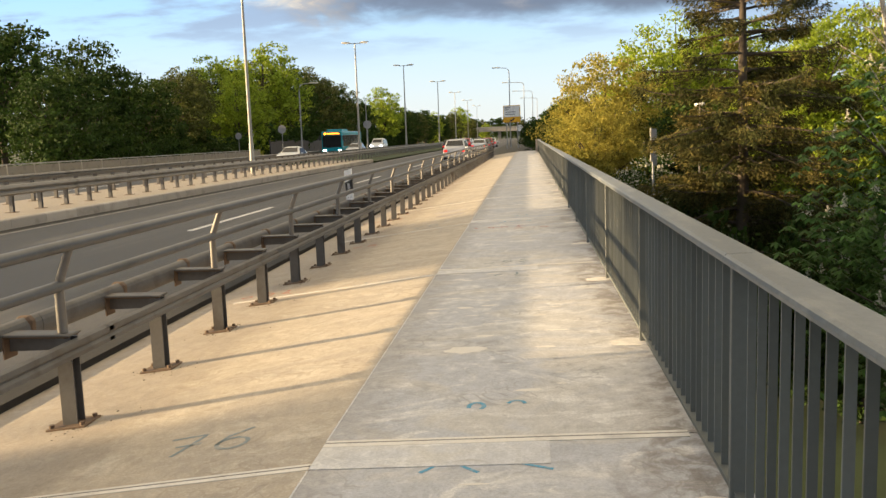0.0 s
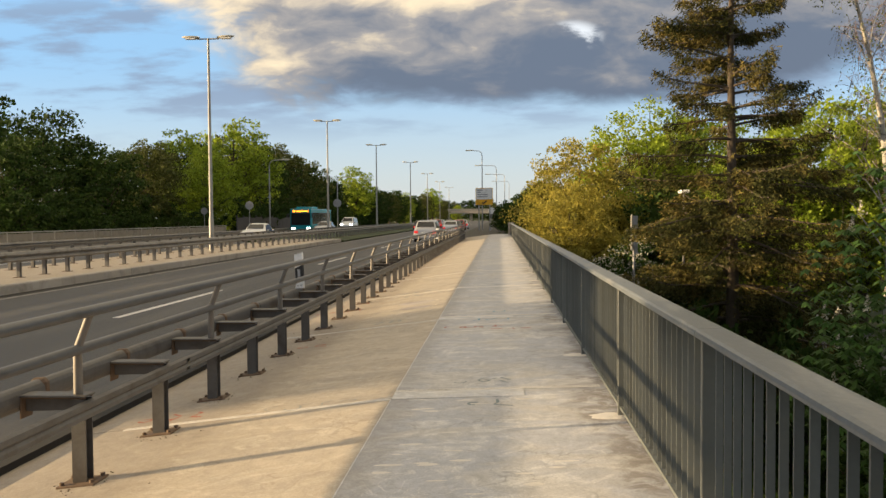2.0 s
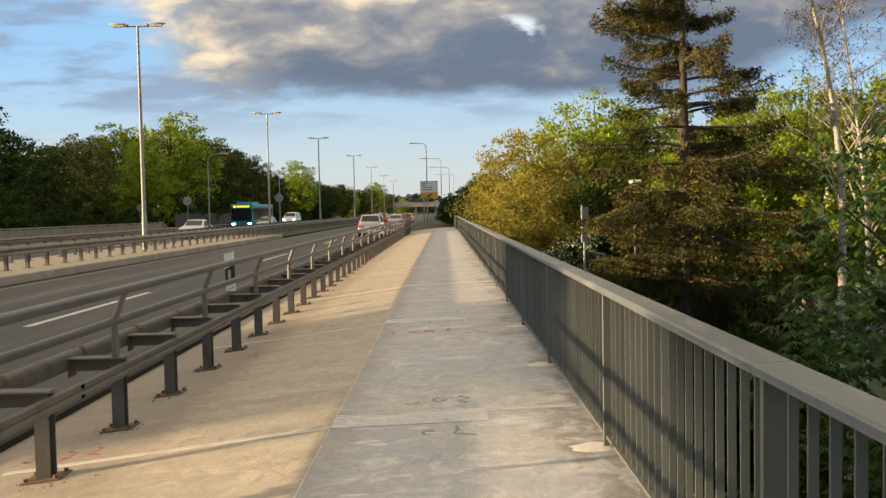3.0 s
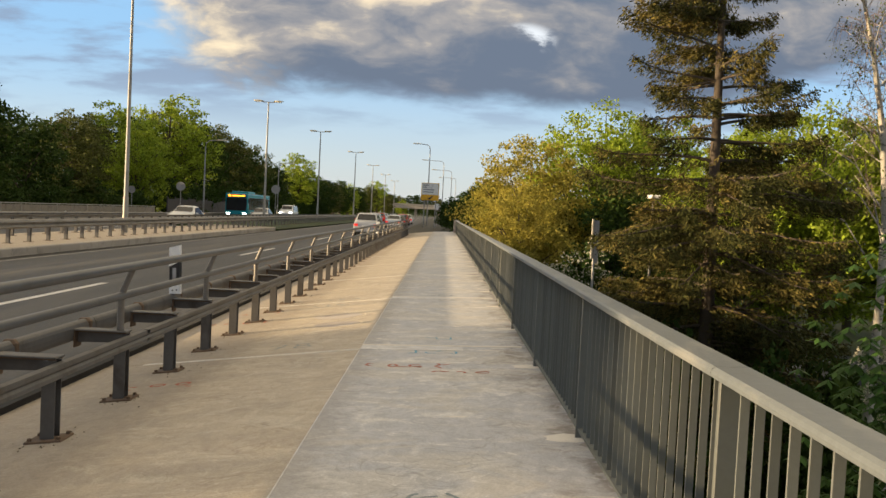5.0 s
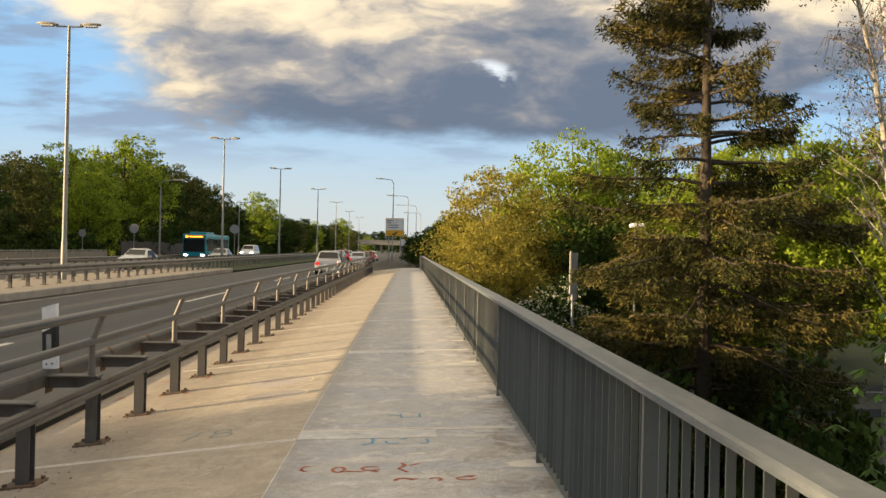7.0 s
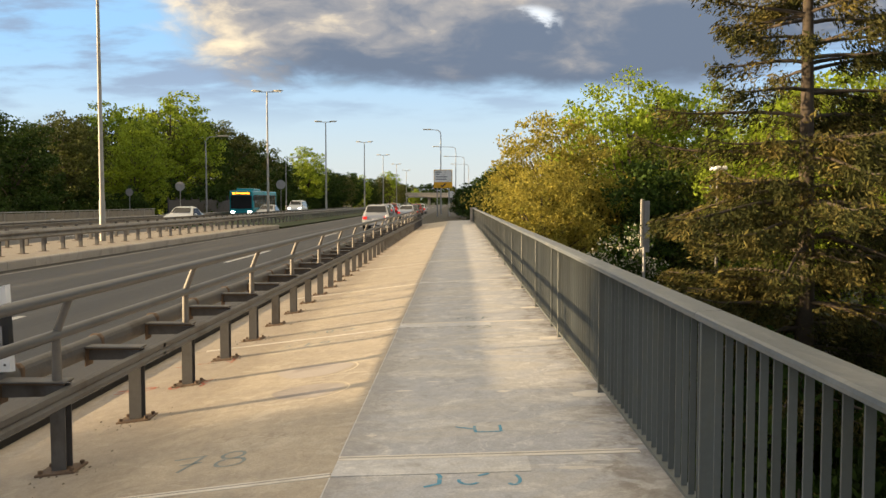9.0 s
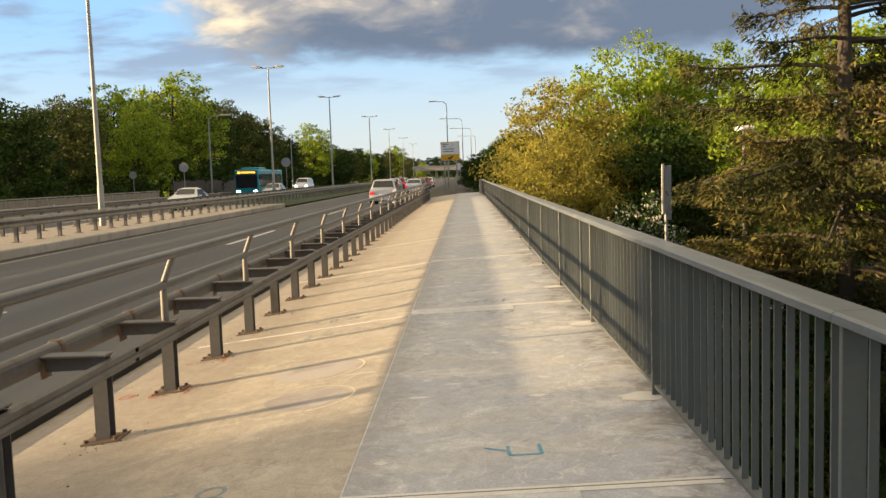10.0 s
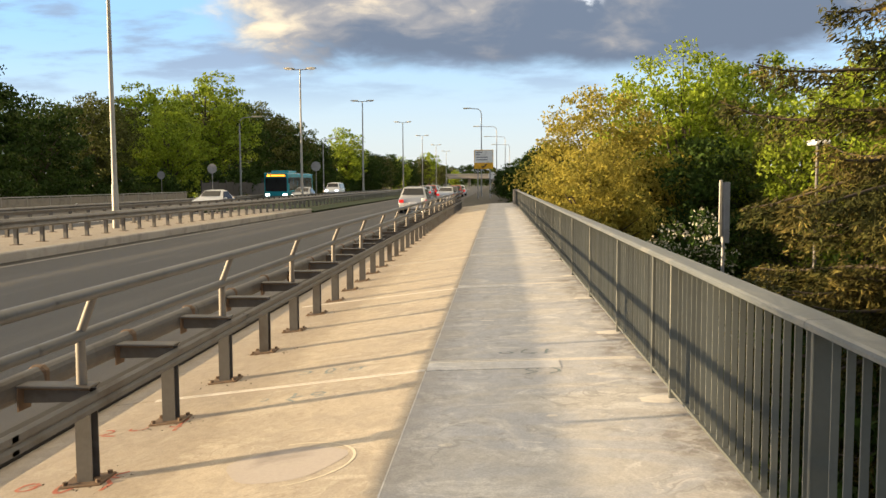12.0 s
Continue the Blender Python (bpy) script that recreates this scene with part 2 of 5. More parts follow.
RAILPAINT = material("grey_green_rail_paint", (0.100, 0.110, 0.106), 0.5, 0.0, spread=0.2, tint=(0.11, 0.115, 0.10), grain=35, stain=2.5, mottle=0.15, bump=0.08)
RAILTOP = material("worn_rail_top", (0.112, 0.127, 0.137), 0.42, 0.0, tint=(0.19, 0.195, 0.19), grain=30, stain=3.0, mottle=0.25, bump=0.12, streak=(3, 0.7, 1))
WHITE = material("white_plastic", (0.84, 0.83, 0.80), 0.5, grain=15, stain=3, mottle=0.08, bump=0.05)
BLACK = material("black_plastic", (0.02, 0.02, 0.02), 0.5, mottle=0.1)
REFLECT = material("silver_reflector", (0.5, 0.5, 0.5), 0.2, 0.6, mottle=0.05)
POLE = material("pale_lamp_pole_steel", (0.29, 0.28, 0.25), 0.5, 0.2, grain=15, stain=1.2, mottle=0.15)
LAMPHEAD = material("cream_lamp_housing", (0.50, 0.45, 0.33), 0.5, mottle=0.1)
YELLOW = material("yellow_sign_face", (0.80, 0.42, 0.015), 0.5, mottle=0.06, bump=0)
SIGNGREY = material("dull_grey_sign_steel", (0.30, 0.30, 0.30), 0.5, 0.2, grain=15, stain=1.5, mottle=0.12)
SIGNDARK = material("dark_sign_back", (0.10, 0.11, 0.12), 0.5, 0.3, mottle=0.1)
GRASS_G = material("grass_ground", (0.032, 0.052, 0.014), 0.95, tint=(0.055, 0.055, 0.022), grain=12, stain=0.4, mottle=0.4, bump=0.4)
DIRT = material("dark_roadside_dirt", (0.048, 0.042, 0.033), 0.95, tint=(0.03, 0.038, 0.016), grain=14, stain=0.7, mottle=0.35, bump=0.4)
BARK = material("dark_bark", (0.075, 0.058, 0.042), 0.95, grain=18, stain=3, mottle=0.4, bump=0.5)
BIRCHBARK = material("white_birch_bark", (0.38, 0.355, 0.31), 0.85, tint=(0.05, 0.045, 0.04), grain=25, stain=3.5, mottle=0.2, bump=0.3, streak=(1, 1, 2.6), tint_low=0.56, tint_high=0.62)
TWIG = material("bare_twigs", (0.15, 0.105, 0.085), 0.9, mottle=0.25)
LEAF_DARK = material("dark_green_leaves", (0.030, 0.056, 0.010), 0.7, leaf=0.2, spread=0.45, tint=(0.062, 0.095, 0.016), stain=0.5, bump=0, mottle=0.2, spec=0.12)
LEAF_FRESH = material("fresh_green_leaves", (0.25, 0.32, 0.032), 0.55, leaf=0.5, spread=0.45, tint=(0.13, 0.20, 0.02), stain=0.4, bump=0, mottle=0.2, spec=0.12)
LEAF_GOLD = material("golden_young_leaves", (0.33, 0.285, 0.055), 0.6, leaf=0.42, spread=0.35, tint=(0.13, 0.15, 0.03), stain=0.9, bump=0, mottle=0.2, spec=0.12)
LEAF_OLIVE = material("olive_spring_leaves", (0.085, 0.098, 0.024), 0.6, leaf=0.3, spread=0.5, tint=(0.07, 0.078, 0.022), stain=0.4, bump=0, mottle=0.2, spec=0.12)
NEEDLE = material("brownish_spruce_needles", (0.046, 0.050, 0.014), 0.75, leaf=0.12, spread=0.6, tint=(0.150, 0.118, 0.033), stain=0.9, bump=0, mottle=0.25, tint_low=0.46, tint_high=0.66, spec=0.12)
CHEST = material("chestnut_leaves", (0.055, 0.115, 0.025), 0.5, leaf=0.25, spread=0.4, mottle=0.2, bump=0, spec=0.12)
BLOSSOM = material("cream_blossom", (0.50, 0.47, 0.38), 0.8, leaf=0.2, spread=0.2, mottle=0.1, bump=0)
FENCE = material("dark_fence_boards", (0.06, 0.055, 0.055), 0.85, stain=1.5, mottle=0.3)
TYRE = material("tyre_rubber", (0.018, 0.018, 0.018), 0.9, mottle=0.1)
RIM = material("alloy_rim", (0.45, 0.45, 0.46), 0.35, 0.8, mottle=0.05)
GLASS = material("dark_car_glass", (0.02, 0.022, 0.025), 0.08, 0.0, mottle=0.02, bump=0)
TAIL = glow("red_tail_light", (0.75, 0.02, 0.012), 0.35)
HEAD = glow("white_headlight", (1.0, 0.95, 0.85), 4.0)
SPRAY_BLUE = material("blue_spray_marks", (0.10, 0.30, 0.44), 0.85, mottle=0.3, tint=(0.30, 0.35, 0.37), stain=14)
SPRAY_DULL = material("dull_blue_spray_marks", (0.20, 0.24, 0.25), 0.8, mottle=0.3, tint=(0.36, 0.34, 0.29), stain=9)
SPRAY_RED = material("red_spray_marks", (0.36, 0.10, 0.06), 0.8, mottle=0.3, tint=(0.38, 0.25, 0.18), stain=9)

# ---------------------------------------------------------------- mesh helpers


class Shape:
    """Gathers boxes, tubes, lofts and leaves into one mesh."""

    def __init__(self):
        self.v, self.f, self.s = [], [], []

    def add(self, verts, faces, smooth=False):
        n = len(self.v)
        self.v += [tuple(p) for p in verts]
        self.f += [tuple(i + n for i in f) for f in faces]
        self.s += [smooth] * len(faces)
        return self

    def box(self, a, b, m=None):
        (x0, y0, z0), (x1, y1, z1) = a, b
        v = [Vector(p) for p in ((x0, y0, z0), (x1, y0, z0), (x1, y1, z0), (x0, y1, z0), (x0, y0, z1), (x1, y0, z1), (x1, y1, z1), (x0, y1, z1))]
        if m:
            v = [m @ p for p in v]
        return self.add(v, [(3, 2, 1, 0), (4, 5, 6, 7), (0, 1, 5, 4), (1, 2, 6, 5), (2, 3, 7, 6), (3, 0, 4, 7)])

    def tube(self, path, radii, sides=8, caps=True):
        path = [Vector(p) for p in path]
        if isinstance(radii, (int, float)):
            radii = [radii] * len(path)
        rings = []
        for i, p in enumerate(path):
            d = (path[min(i + 1, len(path) - 1)] - path[max(i - 1, 0)]).normalized()
            ref = Vector((0, 0, 1)) if abs(d.z) < 0.9 else Vector((1, 0, 0))
            a = d.cross(ref).normalized()
            b = d.cross(a)
            rings.append([p + float(radii[i]) * (math.cos(k * math.tau / sides) * a + math.sin(k * math.tau / sides) * b) for k in range(sides)])
        v = [q for r in rings for q in r]
        f = [(i * sides + k, (i + 1) * sides + k, (i + 1) * sides + (k + 1) % sides, i * sides + (k + 1) % sides) for i in range(len(path) - 1) for k in range(sides)]
        self.add(v, f, True)
        if caps:
            self.add(rings[0], [tuple(range(sides))]).add(rings[-1], [tuple(reversed(range(sides)))])
        return self

    def extrude(self, profile, y0, y1, closed=True):
        """A cross-section of (x, z) pairs drawn along y."""
        n = len(profile)
        v = [(x, y0, z) for x, z in profile] + [(x, y1, z) for x, z in profile]
        f = [(k, (k + 1) % n, n + (k + 1) % n, n + k) for k in range(n if closed else n - 1)]
        if closed:
            f += [tuple(reversed(range(n))), tuple(range(n, 2 * n))]
        return self.add(v, f)

    def mesh(self, name, mat):
        me = bpy.data.meshes.new(name)
        me.from_pydata(self.v, [], self.f)
        me.polygons.foreach_set("use_smooth", self.s)
        me.materials.append(mat)
        me.update()
        return me


def part(name, shape, mat, parent=None, label=""):
    ob = new(name, shape.mesh(name, mat) if isinstance(shape, Shape) else shape)
    if parent:
        ob.parent = parent
    return tagged(ob, label)


def thing(name, label, category, group="", kind="", at=(0, 0, 0), turn=0.0):
    ob = new(name)
    ob.matrix_basis = pose(*at, 0, 0, turn)
    ob.empty_display_size = 0.2
    return tagged(ob, label, category, group, kind)


def bevelled(a, b, r=0.01, seg=1):
    """A box with rounded edges as a Shape."""
    bm = bmesh.new()
    bmesh.ops.create_cube(bm, size=1)
    for v in bm.verts:
        v.co = Vector([a[i] + (v.co[i] + 0.5) * (b[i] - a[i]) for i in range(3)])
    bmesh.ops.bevel(bm, geom=bm.edges[:], offset=r, segments=seg, affect="EDGES", profile=0.5)
    s = Shape()
    bm.verts.index_update()
    s.add([v.co.copy() for v in bm.verts], [[v.index for v in f.verts] for f in bm.faces])
    bm.free()
    return s


def quads(name, centre, along, across, mat):
    """Many small four-cornered leaves in one mesh: centres and two half-axes, each n x 3."""
    n = len(centre)
    v = np.empty((n, 4, 3), np.float32)
    v[:, 0], v[:, 1], v[:, 2], v[:, 3] = centre - along, centre + across - along * 0.1, centre + along, centre - across - along * 0.1
    me = bpy.data.meshes.new(name)
    me.vertices.add(4 * n)
    me.vertices.foreach_set("co", v.ravel())
    me.loops.add(4 * n)
    me.loops.foreach_set("vertex_index", np.arange(4 * n, dtype=np.int32))
    me.polygons.add(n)
    me.polygons.foreach_set("loop_start", np.arange(0, 4 * n, 4, dtype=np.int32))
    me.materials.append(mat)
    me.update(calc_edges=True)
    return me


def directions(rng, n):
    d = rng.normal(size=(n, 3))
    return d / np.linalg.norm(d, axis=1, keepdims=True)


# ---------------------------------------------------------------- ground and road
Y0, Y1 = -30.0, 71.5      # ends of the bridge walk
GROUND = -6.0


def rise(a, b, t):
    t = min(max((t - a) / (b - a), 0), 1)
    return t * t * (3 - 2 * t)


def ground_height(x, y):
    """Low beside the bridge, climbing to the road where the bridge ends."""
    road = rise(72, 110, y) * (1 - rise(30, 70, abs(x + 12)) * 0.5)
    left = rise(-25, -34, x) * 0.75
    h = GROUND + (5.6) * max(road, left)
    if y < 70 and -28 < x < 2.5:
        h = GROUND
    return h


def build_ground():
    xs = [-3000, -900, -300, -120] + list(range(-80, 81, 4)) + [120, 300, 900, 3000]
    ys = [-900, -300, -100] + list(range(-60, 181, 4)) + [240, 400, 900, 3500]
    s = Shape()
    v = [(x, y, ground_height(x, y) - 0.3 + 0.25 * noise.noise((x * 0.1, y * 0.1, 0))) for y in ys for x in xs]
    n = len(xs)
    s.add(v, [(j * n + i, j * n + i + 1, (j + 1) * n + i + 1, (j + 1) * n + i) for j in range(len(ys) - 1) for i in range(n - 1)], True)
    tagged(part("ground", s, GRASS_G), "grassy ground falling away below the bridge", "ground", kind="structure")


build_ground()

ROAD_Z = -0.06
s = Shape().extrude([(-12.3, ROAD_Z), (-12.3, -0.9), (-4.005, -0.9), (-4.005, ROAD_Z)], -60, 420)
road = tagged(part("road", s, ASPHALT), "worn grey asphalt carriageway with lane markings", "road", kind="structure")
s = Shape().extrude([(-25.0, ROAD_Z), (-25.0, -0.9), (-16.4, -0.9), (-16.4, ROAD_Z)], -60, 420)
tagged(part("road_opposite", s, ASPHALT), "opposite asphalt carriageway beyond the median", "road", kind="structure")
for k in range(-2, 14):
    y = 16.6 + 18 * k
    part("lane_dash", Shape().box((-7.2, y, ROAD_Z - 0.002), (-7.06, y + 6, ROAD_Z + 0.004)), LINE, road)
    part("lane_dash", Shape().box((-20.8, y, ROAD_Z - 0.002), (-20.66, y + 6, ROAD_Z + 0.004)), LINE, road)
part("edge_line", Shape().box((-11.66, -60, ROAD_Z - 0.002), (-11.51, 300, ROAD_Z + 0.004)), OLDLINE, road)
# this strip paints in the shade at the foot of the median kerb
part("gutter", Shape().box((-12.118, -30, ROAD_Z - 0.004), (-11.74, 66, ROAD_Z + 0.006)), SHADE_DARK, road, "dark strip painted as shade along the kerb")

# median: kerbstones, sandy strip, later grass
median = tagged(new("median"), "raised sandy median strip with concrete kerbs", "median", kind="structure")
M0, M1 = -30.0, 66.0
part("median_bed", Shape().extrude([(-12.3, 0.19), (-12.3, -0.8), (-16.4, -0.8), (-16.4, 0.19)], M0, M1), BEIGE, median)
kerb_mesh = Shape().extrude([(-0.18, -0.12), (0.0, -0.12), (0.0, 0.20), (-0.03, 0.235), (-0.18, 0.235)], 0.006, 1.494).mesh("kerb_stone", KERB)
for k in range(64):
    ob = part("kerb_stone", kerb_mesh, KERB, median)
    ob.location = (-12.12, M0 + 1.5 * k, ROAD_Z + 0.02)
part("median_grass", Shape().extrude([(-11.9, 0.06), (-12.3, -0.5), (-19.5, -0.5), (-19.5, 0.06)], M1, 300), GRASS_G, median)

# ---------------------------------------------------------------- the walkway
X_BAR, X_STRIP, X_RAIL = -2.75, -0.83, 1.0


def deck_z(x):
    """Height of the walk across its width: climbs from the barrier to the strip, then nearly level."""
    if x < X_STRIP:
        return 0.24 + 0.125 * (x - X_STRIP)
    return 0.245 + 0.035 * (x - X_STRIP)


walkway = tagged(new("walkway"), "concrete bridge walkway in sandy and grey strips", "walkway", kind="structure")
part("deck", Shape().extrude([(-3.98, -0.24), (-3.98, -1.3), (1.13, -1.3), (1.13, 0.20), (X_STRIP, 0.20)], Y0, Y1 - 0.5), KERB, walkway)
SLAB, SLAB_AT = 5.58, 3.0


def slab(x0, x1, mat, at, name):
    g, t = 0.006, 0.07
    low = [(x, deck_z(x)) for x in ((x0, -3.2) if x0 < -3.2 else (x0 + 0.001,))]
    edge = low + [(x1, deck_z(x1 - 0.001))]
    s = Shape().extrude([(x, z - t) for x, z in edge] + edge[::-1], g, SLAB - g)
    me = s.mesh(name, mat)
    for k in range(-6, 13):
        y = at + SLAB * k
        ob = part(name, me, mat, walkway)
        ob.location = (0, y, 0)


slab(-4.0, X_STRIP - 0.003, BEIGE, SLAB_AT - 0.28, "sandy_slab")
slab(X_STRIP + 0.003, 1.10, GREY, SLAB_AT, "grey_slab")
for k in range(-2, 12):
    y = SLAB_AT + SLAB * k
    part("edge_seam", Shape().extrude([(X_STRIP - 0.004, 0.22), (X_STRIP + 0.004, 0.22), (X_STRIP + 0.004, deck_z(X_STRIP + 0.01) + 0.003), (X_STRIP - 0.004, deck_z(X_STRIP) + 0.004)], y + 0.03, y + SLAB - 0.36), BAND, walkway)
    part("joint_band", Shape().extrude([(X_STRIP, deck_z(X_STRIP + 0.01) + 0.001), (0.30, deck_z(0.30) + 0.001), (0.30, deck_z(0.30) + 0.0035), (X_STRIP, deck_z(X_STRIP + 0.01) + 0.0035)], y - 0.34, y - 0.014), BAND, walkway)
    for a, b, mat, up in ((-0.055, -0.008, PALE, 0.0045), (-0.008, 0.008, JOINT, 0.002), (0.008, 0.035, PALE, 0.0035)):
        part("joint_line", Shape().extrude([(X_STRIP, deck_z(X_STRIP + 0.01) - 0.02), (0.97, deck_z(0.97) - 0.02), (0.97, deck_z(0.97) + up), (X_STRIP, deck_z(X_STRIP + 0.01) + up)], y + a, y + b), mat, walkway)
    for a, b, mat, up in ((-0.045, -0.007, PALE, 0.003), (-0.007, 0.007, JOINT, 0.0015), (0.007, 0.03, PALE, 0.003)):
        part("joint_line", Shape().extrude([(-3.2, deck_z(-3.2) - 0.02), (X_STRIP - 0.01, deck_z(X_STRIP - 0.01) - 0.02), (X_STRIP - 0.01, deck_z(X_STRIP - 0.01) + up), (-3.2, deck_z(-3.2) + up)], y - 0.28 + a, y - 0.28 + b), mat, walkway)

# painted shade roadward of the barrier, pale mortar smears on the grey strip
part("silt_strip", Shape().box((-3.99, Y0, -0.3), (-3.62, Y1 - 0.6, -0.048)), SHADE_DARK, walkway, "dark strip painted as shade below the barrier")
rgm = np.random.default_rng(19)
SMEARS = [(-0.23, 4.8, 0.16, 0.10), (0.42, 5.3, 0.10, 0.03), (-0.35, 6.3, 0.08, 0.03)]
SMEARS += [(rgm.uniform(-0.65, 0.55), rgm.uniform(2.2, 9.0), rgm.uniform(0.03, 0.10), rgm.uniform(0.012, 0.035)) for _ in range(34)]
SMEARS += [(rgm.uniform(-0.7, 0.6), rgm.uniform(9.0, 30.0), rgm.uniform(0.03, 0.12), rgm.uniform(0.012, 0.04)) for _ in range(36)]
for x, y, a, b in SMEARS:
    lobes = rgm.uniform(0.65, 1.2, 14)
    ring = [(x + a * lobes[q] * math.cos(q * math.tau / 14), y + b * lobes[(q * 5) % 14] * math.sin(q * math.tau / 14)) for q in range(14)]
    part("mortar_smear", Shape().add([(px, py, deck_z(px) + 0.0012) for px, py in ring], [tuple(range(14))]), PALE, walkway)

# end of the walk: earth and road verge
tagged(part("verge", Shape().extrude([(-4.0, -0.05), (-4.0, -0.9), (6, -0.9), (6, 0.0), (1, 0.12)], Y1 - 0.5, 420), DIRT), "dark earthy verge where the walkway ends", "verge", kind="structure")

# ---------------------------------------------------------------- road-side safety barrier with hand tubes
PITCH = 1.3333
barrier = thing("safety_barrier", "weathered steel crash barrier with grey hand tubes along the walkway", "barrier")
post_s = Shape()
for x0, x1, y0, y1 in ((-0.05, 0.05, -0.05, -0.042), (-0.05, 0.05, 0.042, 0.05), (-0.004, 0.004, -0.042, 0.042)):
    post_s.box((x0, y0, 0.012), (x1, y1, 0.58))
post_me = post_s.mesh("post", GALV)
plate_me = bevelled((-0.14, -0.11, -0.004), (0.13, 0.11, 0.014), 0.004).mesh("base_plate", RUST)
bolt_me = Shape().tube([(0, 0, 0.0), (0, 0, 0.035)], 0.016, 6).mesh("bolt", RUST)
spacer_s = bevelled((-0.398, -0.075, 0.597), (0.06, 0.075, 0.612), 0.004)
spacer_s.add([(-0.389, -0.006, 0.49), (-0.05, -0.006, 0.50), (-0.05, -0.006, 0.598), (-0.389, -0.006, 0.598), (-0.389, 0.006, 0.49), (-0.05, 0.006, 0.50), (-0.05, 0.006, 0.598), (-0.389, 0.006, 0.598)], [(0, 1, 2, 3), (7, 6, 5, 4), (0, 4, 5, 1), (1, 5, 6, 2), (3, 7, 4, 0)])
spacer_me = spacer_s.mesh("spacer_bracket", GALV)
hand_s = Shape().tube([(-0.02, 0, 0.60), (-0.02, 0, 0.92), (0.08, 0, 1.175)], [0.034, 0.030, 0.028], 8)
flange_s = Shape().box((-0.398, -0.07, 0.45), (-0.388, 0.07, 0.595)).box((-0.40, 0.045, 0.585), (0.05, 0.055, 0.612)).box((-0.40, -0.055, 0.585), (0.05, -0.045, 0.612))
flange_me = flange_s.mesh("spacer_flange", RUST)
hand_me = hand_s.mesh("hand_tube_post", POSTSTEEL)
splice_me = bevelled((-0.512, -0.05, 0.484), (-0.388, 0.05, 0.666), 0.03).mesh("splice_band", RUST)
clip_me = Shape().tube([(0.02, -0.03, 0.46), (0.02, 0.05, 0.46)], 0.022, 6).mesh("clamp", RUST)
for k in range(-22, 54):
    y = k * PITCH
    p = part("post", post_me, GALV, barrier)
    p.location = (X_BAR, y, deck_z(X_BAR))
    b = part("base_plate", plate_me, RUST, p)
    b.matrix_basis = pose(0, 0, 0, 0, -7.1, 0)
    part("clamp", clip_me, RUST, p).location = (0.0, 0.06, 0)
    if k < 24:
        for dx, dy in ((-0.11, -0.08), (-0.11, 0.08), (0.1, -0.08), (0.1, 0.08)):
            part("bolt", bolt_me, RUST, p).location = (dx, dy, 0.125 * dx)
    part("spacer_bracket", spacer_me, GALV, p)
    part("spacer_flange", flange_me, RUST, p)
    part("splice_band", splice_me, RUST, p).location = (0, 0.28, 0)
    if k % 2:
        part("hand_tube_post", hand_me, GALV, p)
# walk-side beam: a shallow lipped channel; road-side beam: a rounded box section
channel = [(0.05, 0.45), (0.085, 0.457), (0.085, 0.485), (0.07, 0.505), (0.085, 0.525), (0.085, 0.56), (0.05, 0.57), (0.05, 0.56), (0.076, 0.552), (0.076, 0.53), (0.06, 0.505), (0.076, 0.48), (0.076, 0.464), (0.05, 0.457)]
wave = [(-0.45 + 0.055 * math.cos(a), 0.575 + 0.085 * math.copysign(abs(math.sin(a)) ** 0.8, math.sin(a))) for a in np.linspace(0, math.tau, 17)[:-1]]
LEN = PITCH * 3
for k in range(-7, 18):
    y = k * LEN + 0.4
    part("walk_side_beam", Shape().extrude(channel, 0, LEN + 0.06), GALV, barrier).location = (X_BAR, y, 0.003 * (k % 2))
    part("road_side_beam", Shape().extrude(wave, 0, LEN + 0.12), GALV, barrier).location = (X_BAR + 0.003 * (k % 2), y, 0.0)
for k in range(-5, 12):
    y = k * 6 - 1.2
    part("hand_tube", Shape().tube([(0, 0, 0), (0, 6.02, 0)], 0.039, 12), TUBE, barrier).location = (X_BAR + 0.09, y, 1.18)
    part("hand_tube", Shape().tube([(0, 0, 0), (0, 6.02, 0)], 0.036, 12), TUBE, barrier).location = (X_BAR - 0.01, y, 0.915)

# ---------------------------------------------------------------- bridge railing
RAIL_POSTS = [-11.25, -8.57, -5.89, -3.21, -0.53, 2.15, 4.83, 7.44, 10.25, 12.92, 15.65, 18.31, 20.97, 23.53, 26.16]
while RAIL_POSTS[-1] < Y1 - 2.7:
    RAIL_POSTS.append(RAIL_POSTS[-1] + 2.66)
railing = thing("bridge_railing", "grey-green painted steel bridge railing with flat vertical bars", "railing")
Z_RAIL = deck_z(X_RAIL)
rp_me = bevelled((-0.03, -0.012, -0.05), (0.05, 0.012, 0.957), 0.003).mesh("railing_post", RAILPAINT)
rgf = np.random.default_rng(8)
foot_v = [(-0.07 + (0.11 + 0.07 * rgf.random()) * math.cos(a), (0.09 + 0.07 * rgf.random()) * math.sin(a)) for a in np.linspace(0, math.tau, 17)[:-1]]
foot_me = Shape().add([(x, y, 0.001 + 0.035 * x) for x, y in foot_v] + [(-0.07 + (x + 0.07) * 0.72, y * 0.72, 0.006 + 0.035 * x) for x, y in foot_v],
                      [tuple(range(16, 32))] + [(k, (k + 1) % 16, 16 + (k + 1) % 16, 16 + k) for k in range(16)]).mesh("mortar_foot", PALE)
BAR_TURN = pose(0, 0, 0, 0, 0, -2)
bar_me = Shape().box((-0.0148, -0.005, 0.075), (0.0148, 0.005, 0.957), BAR_TURN).mesh("baluster", RAILPAINT)
far_bars = Shape()
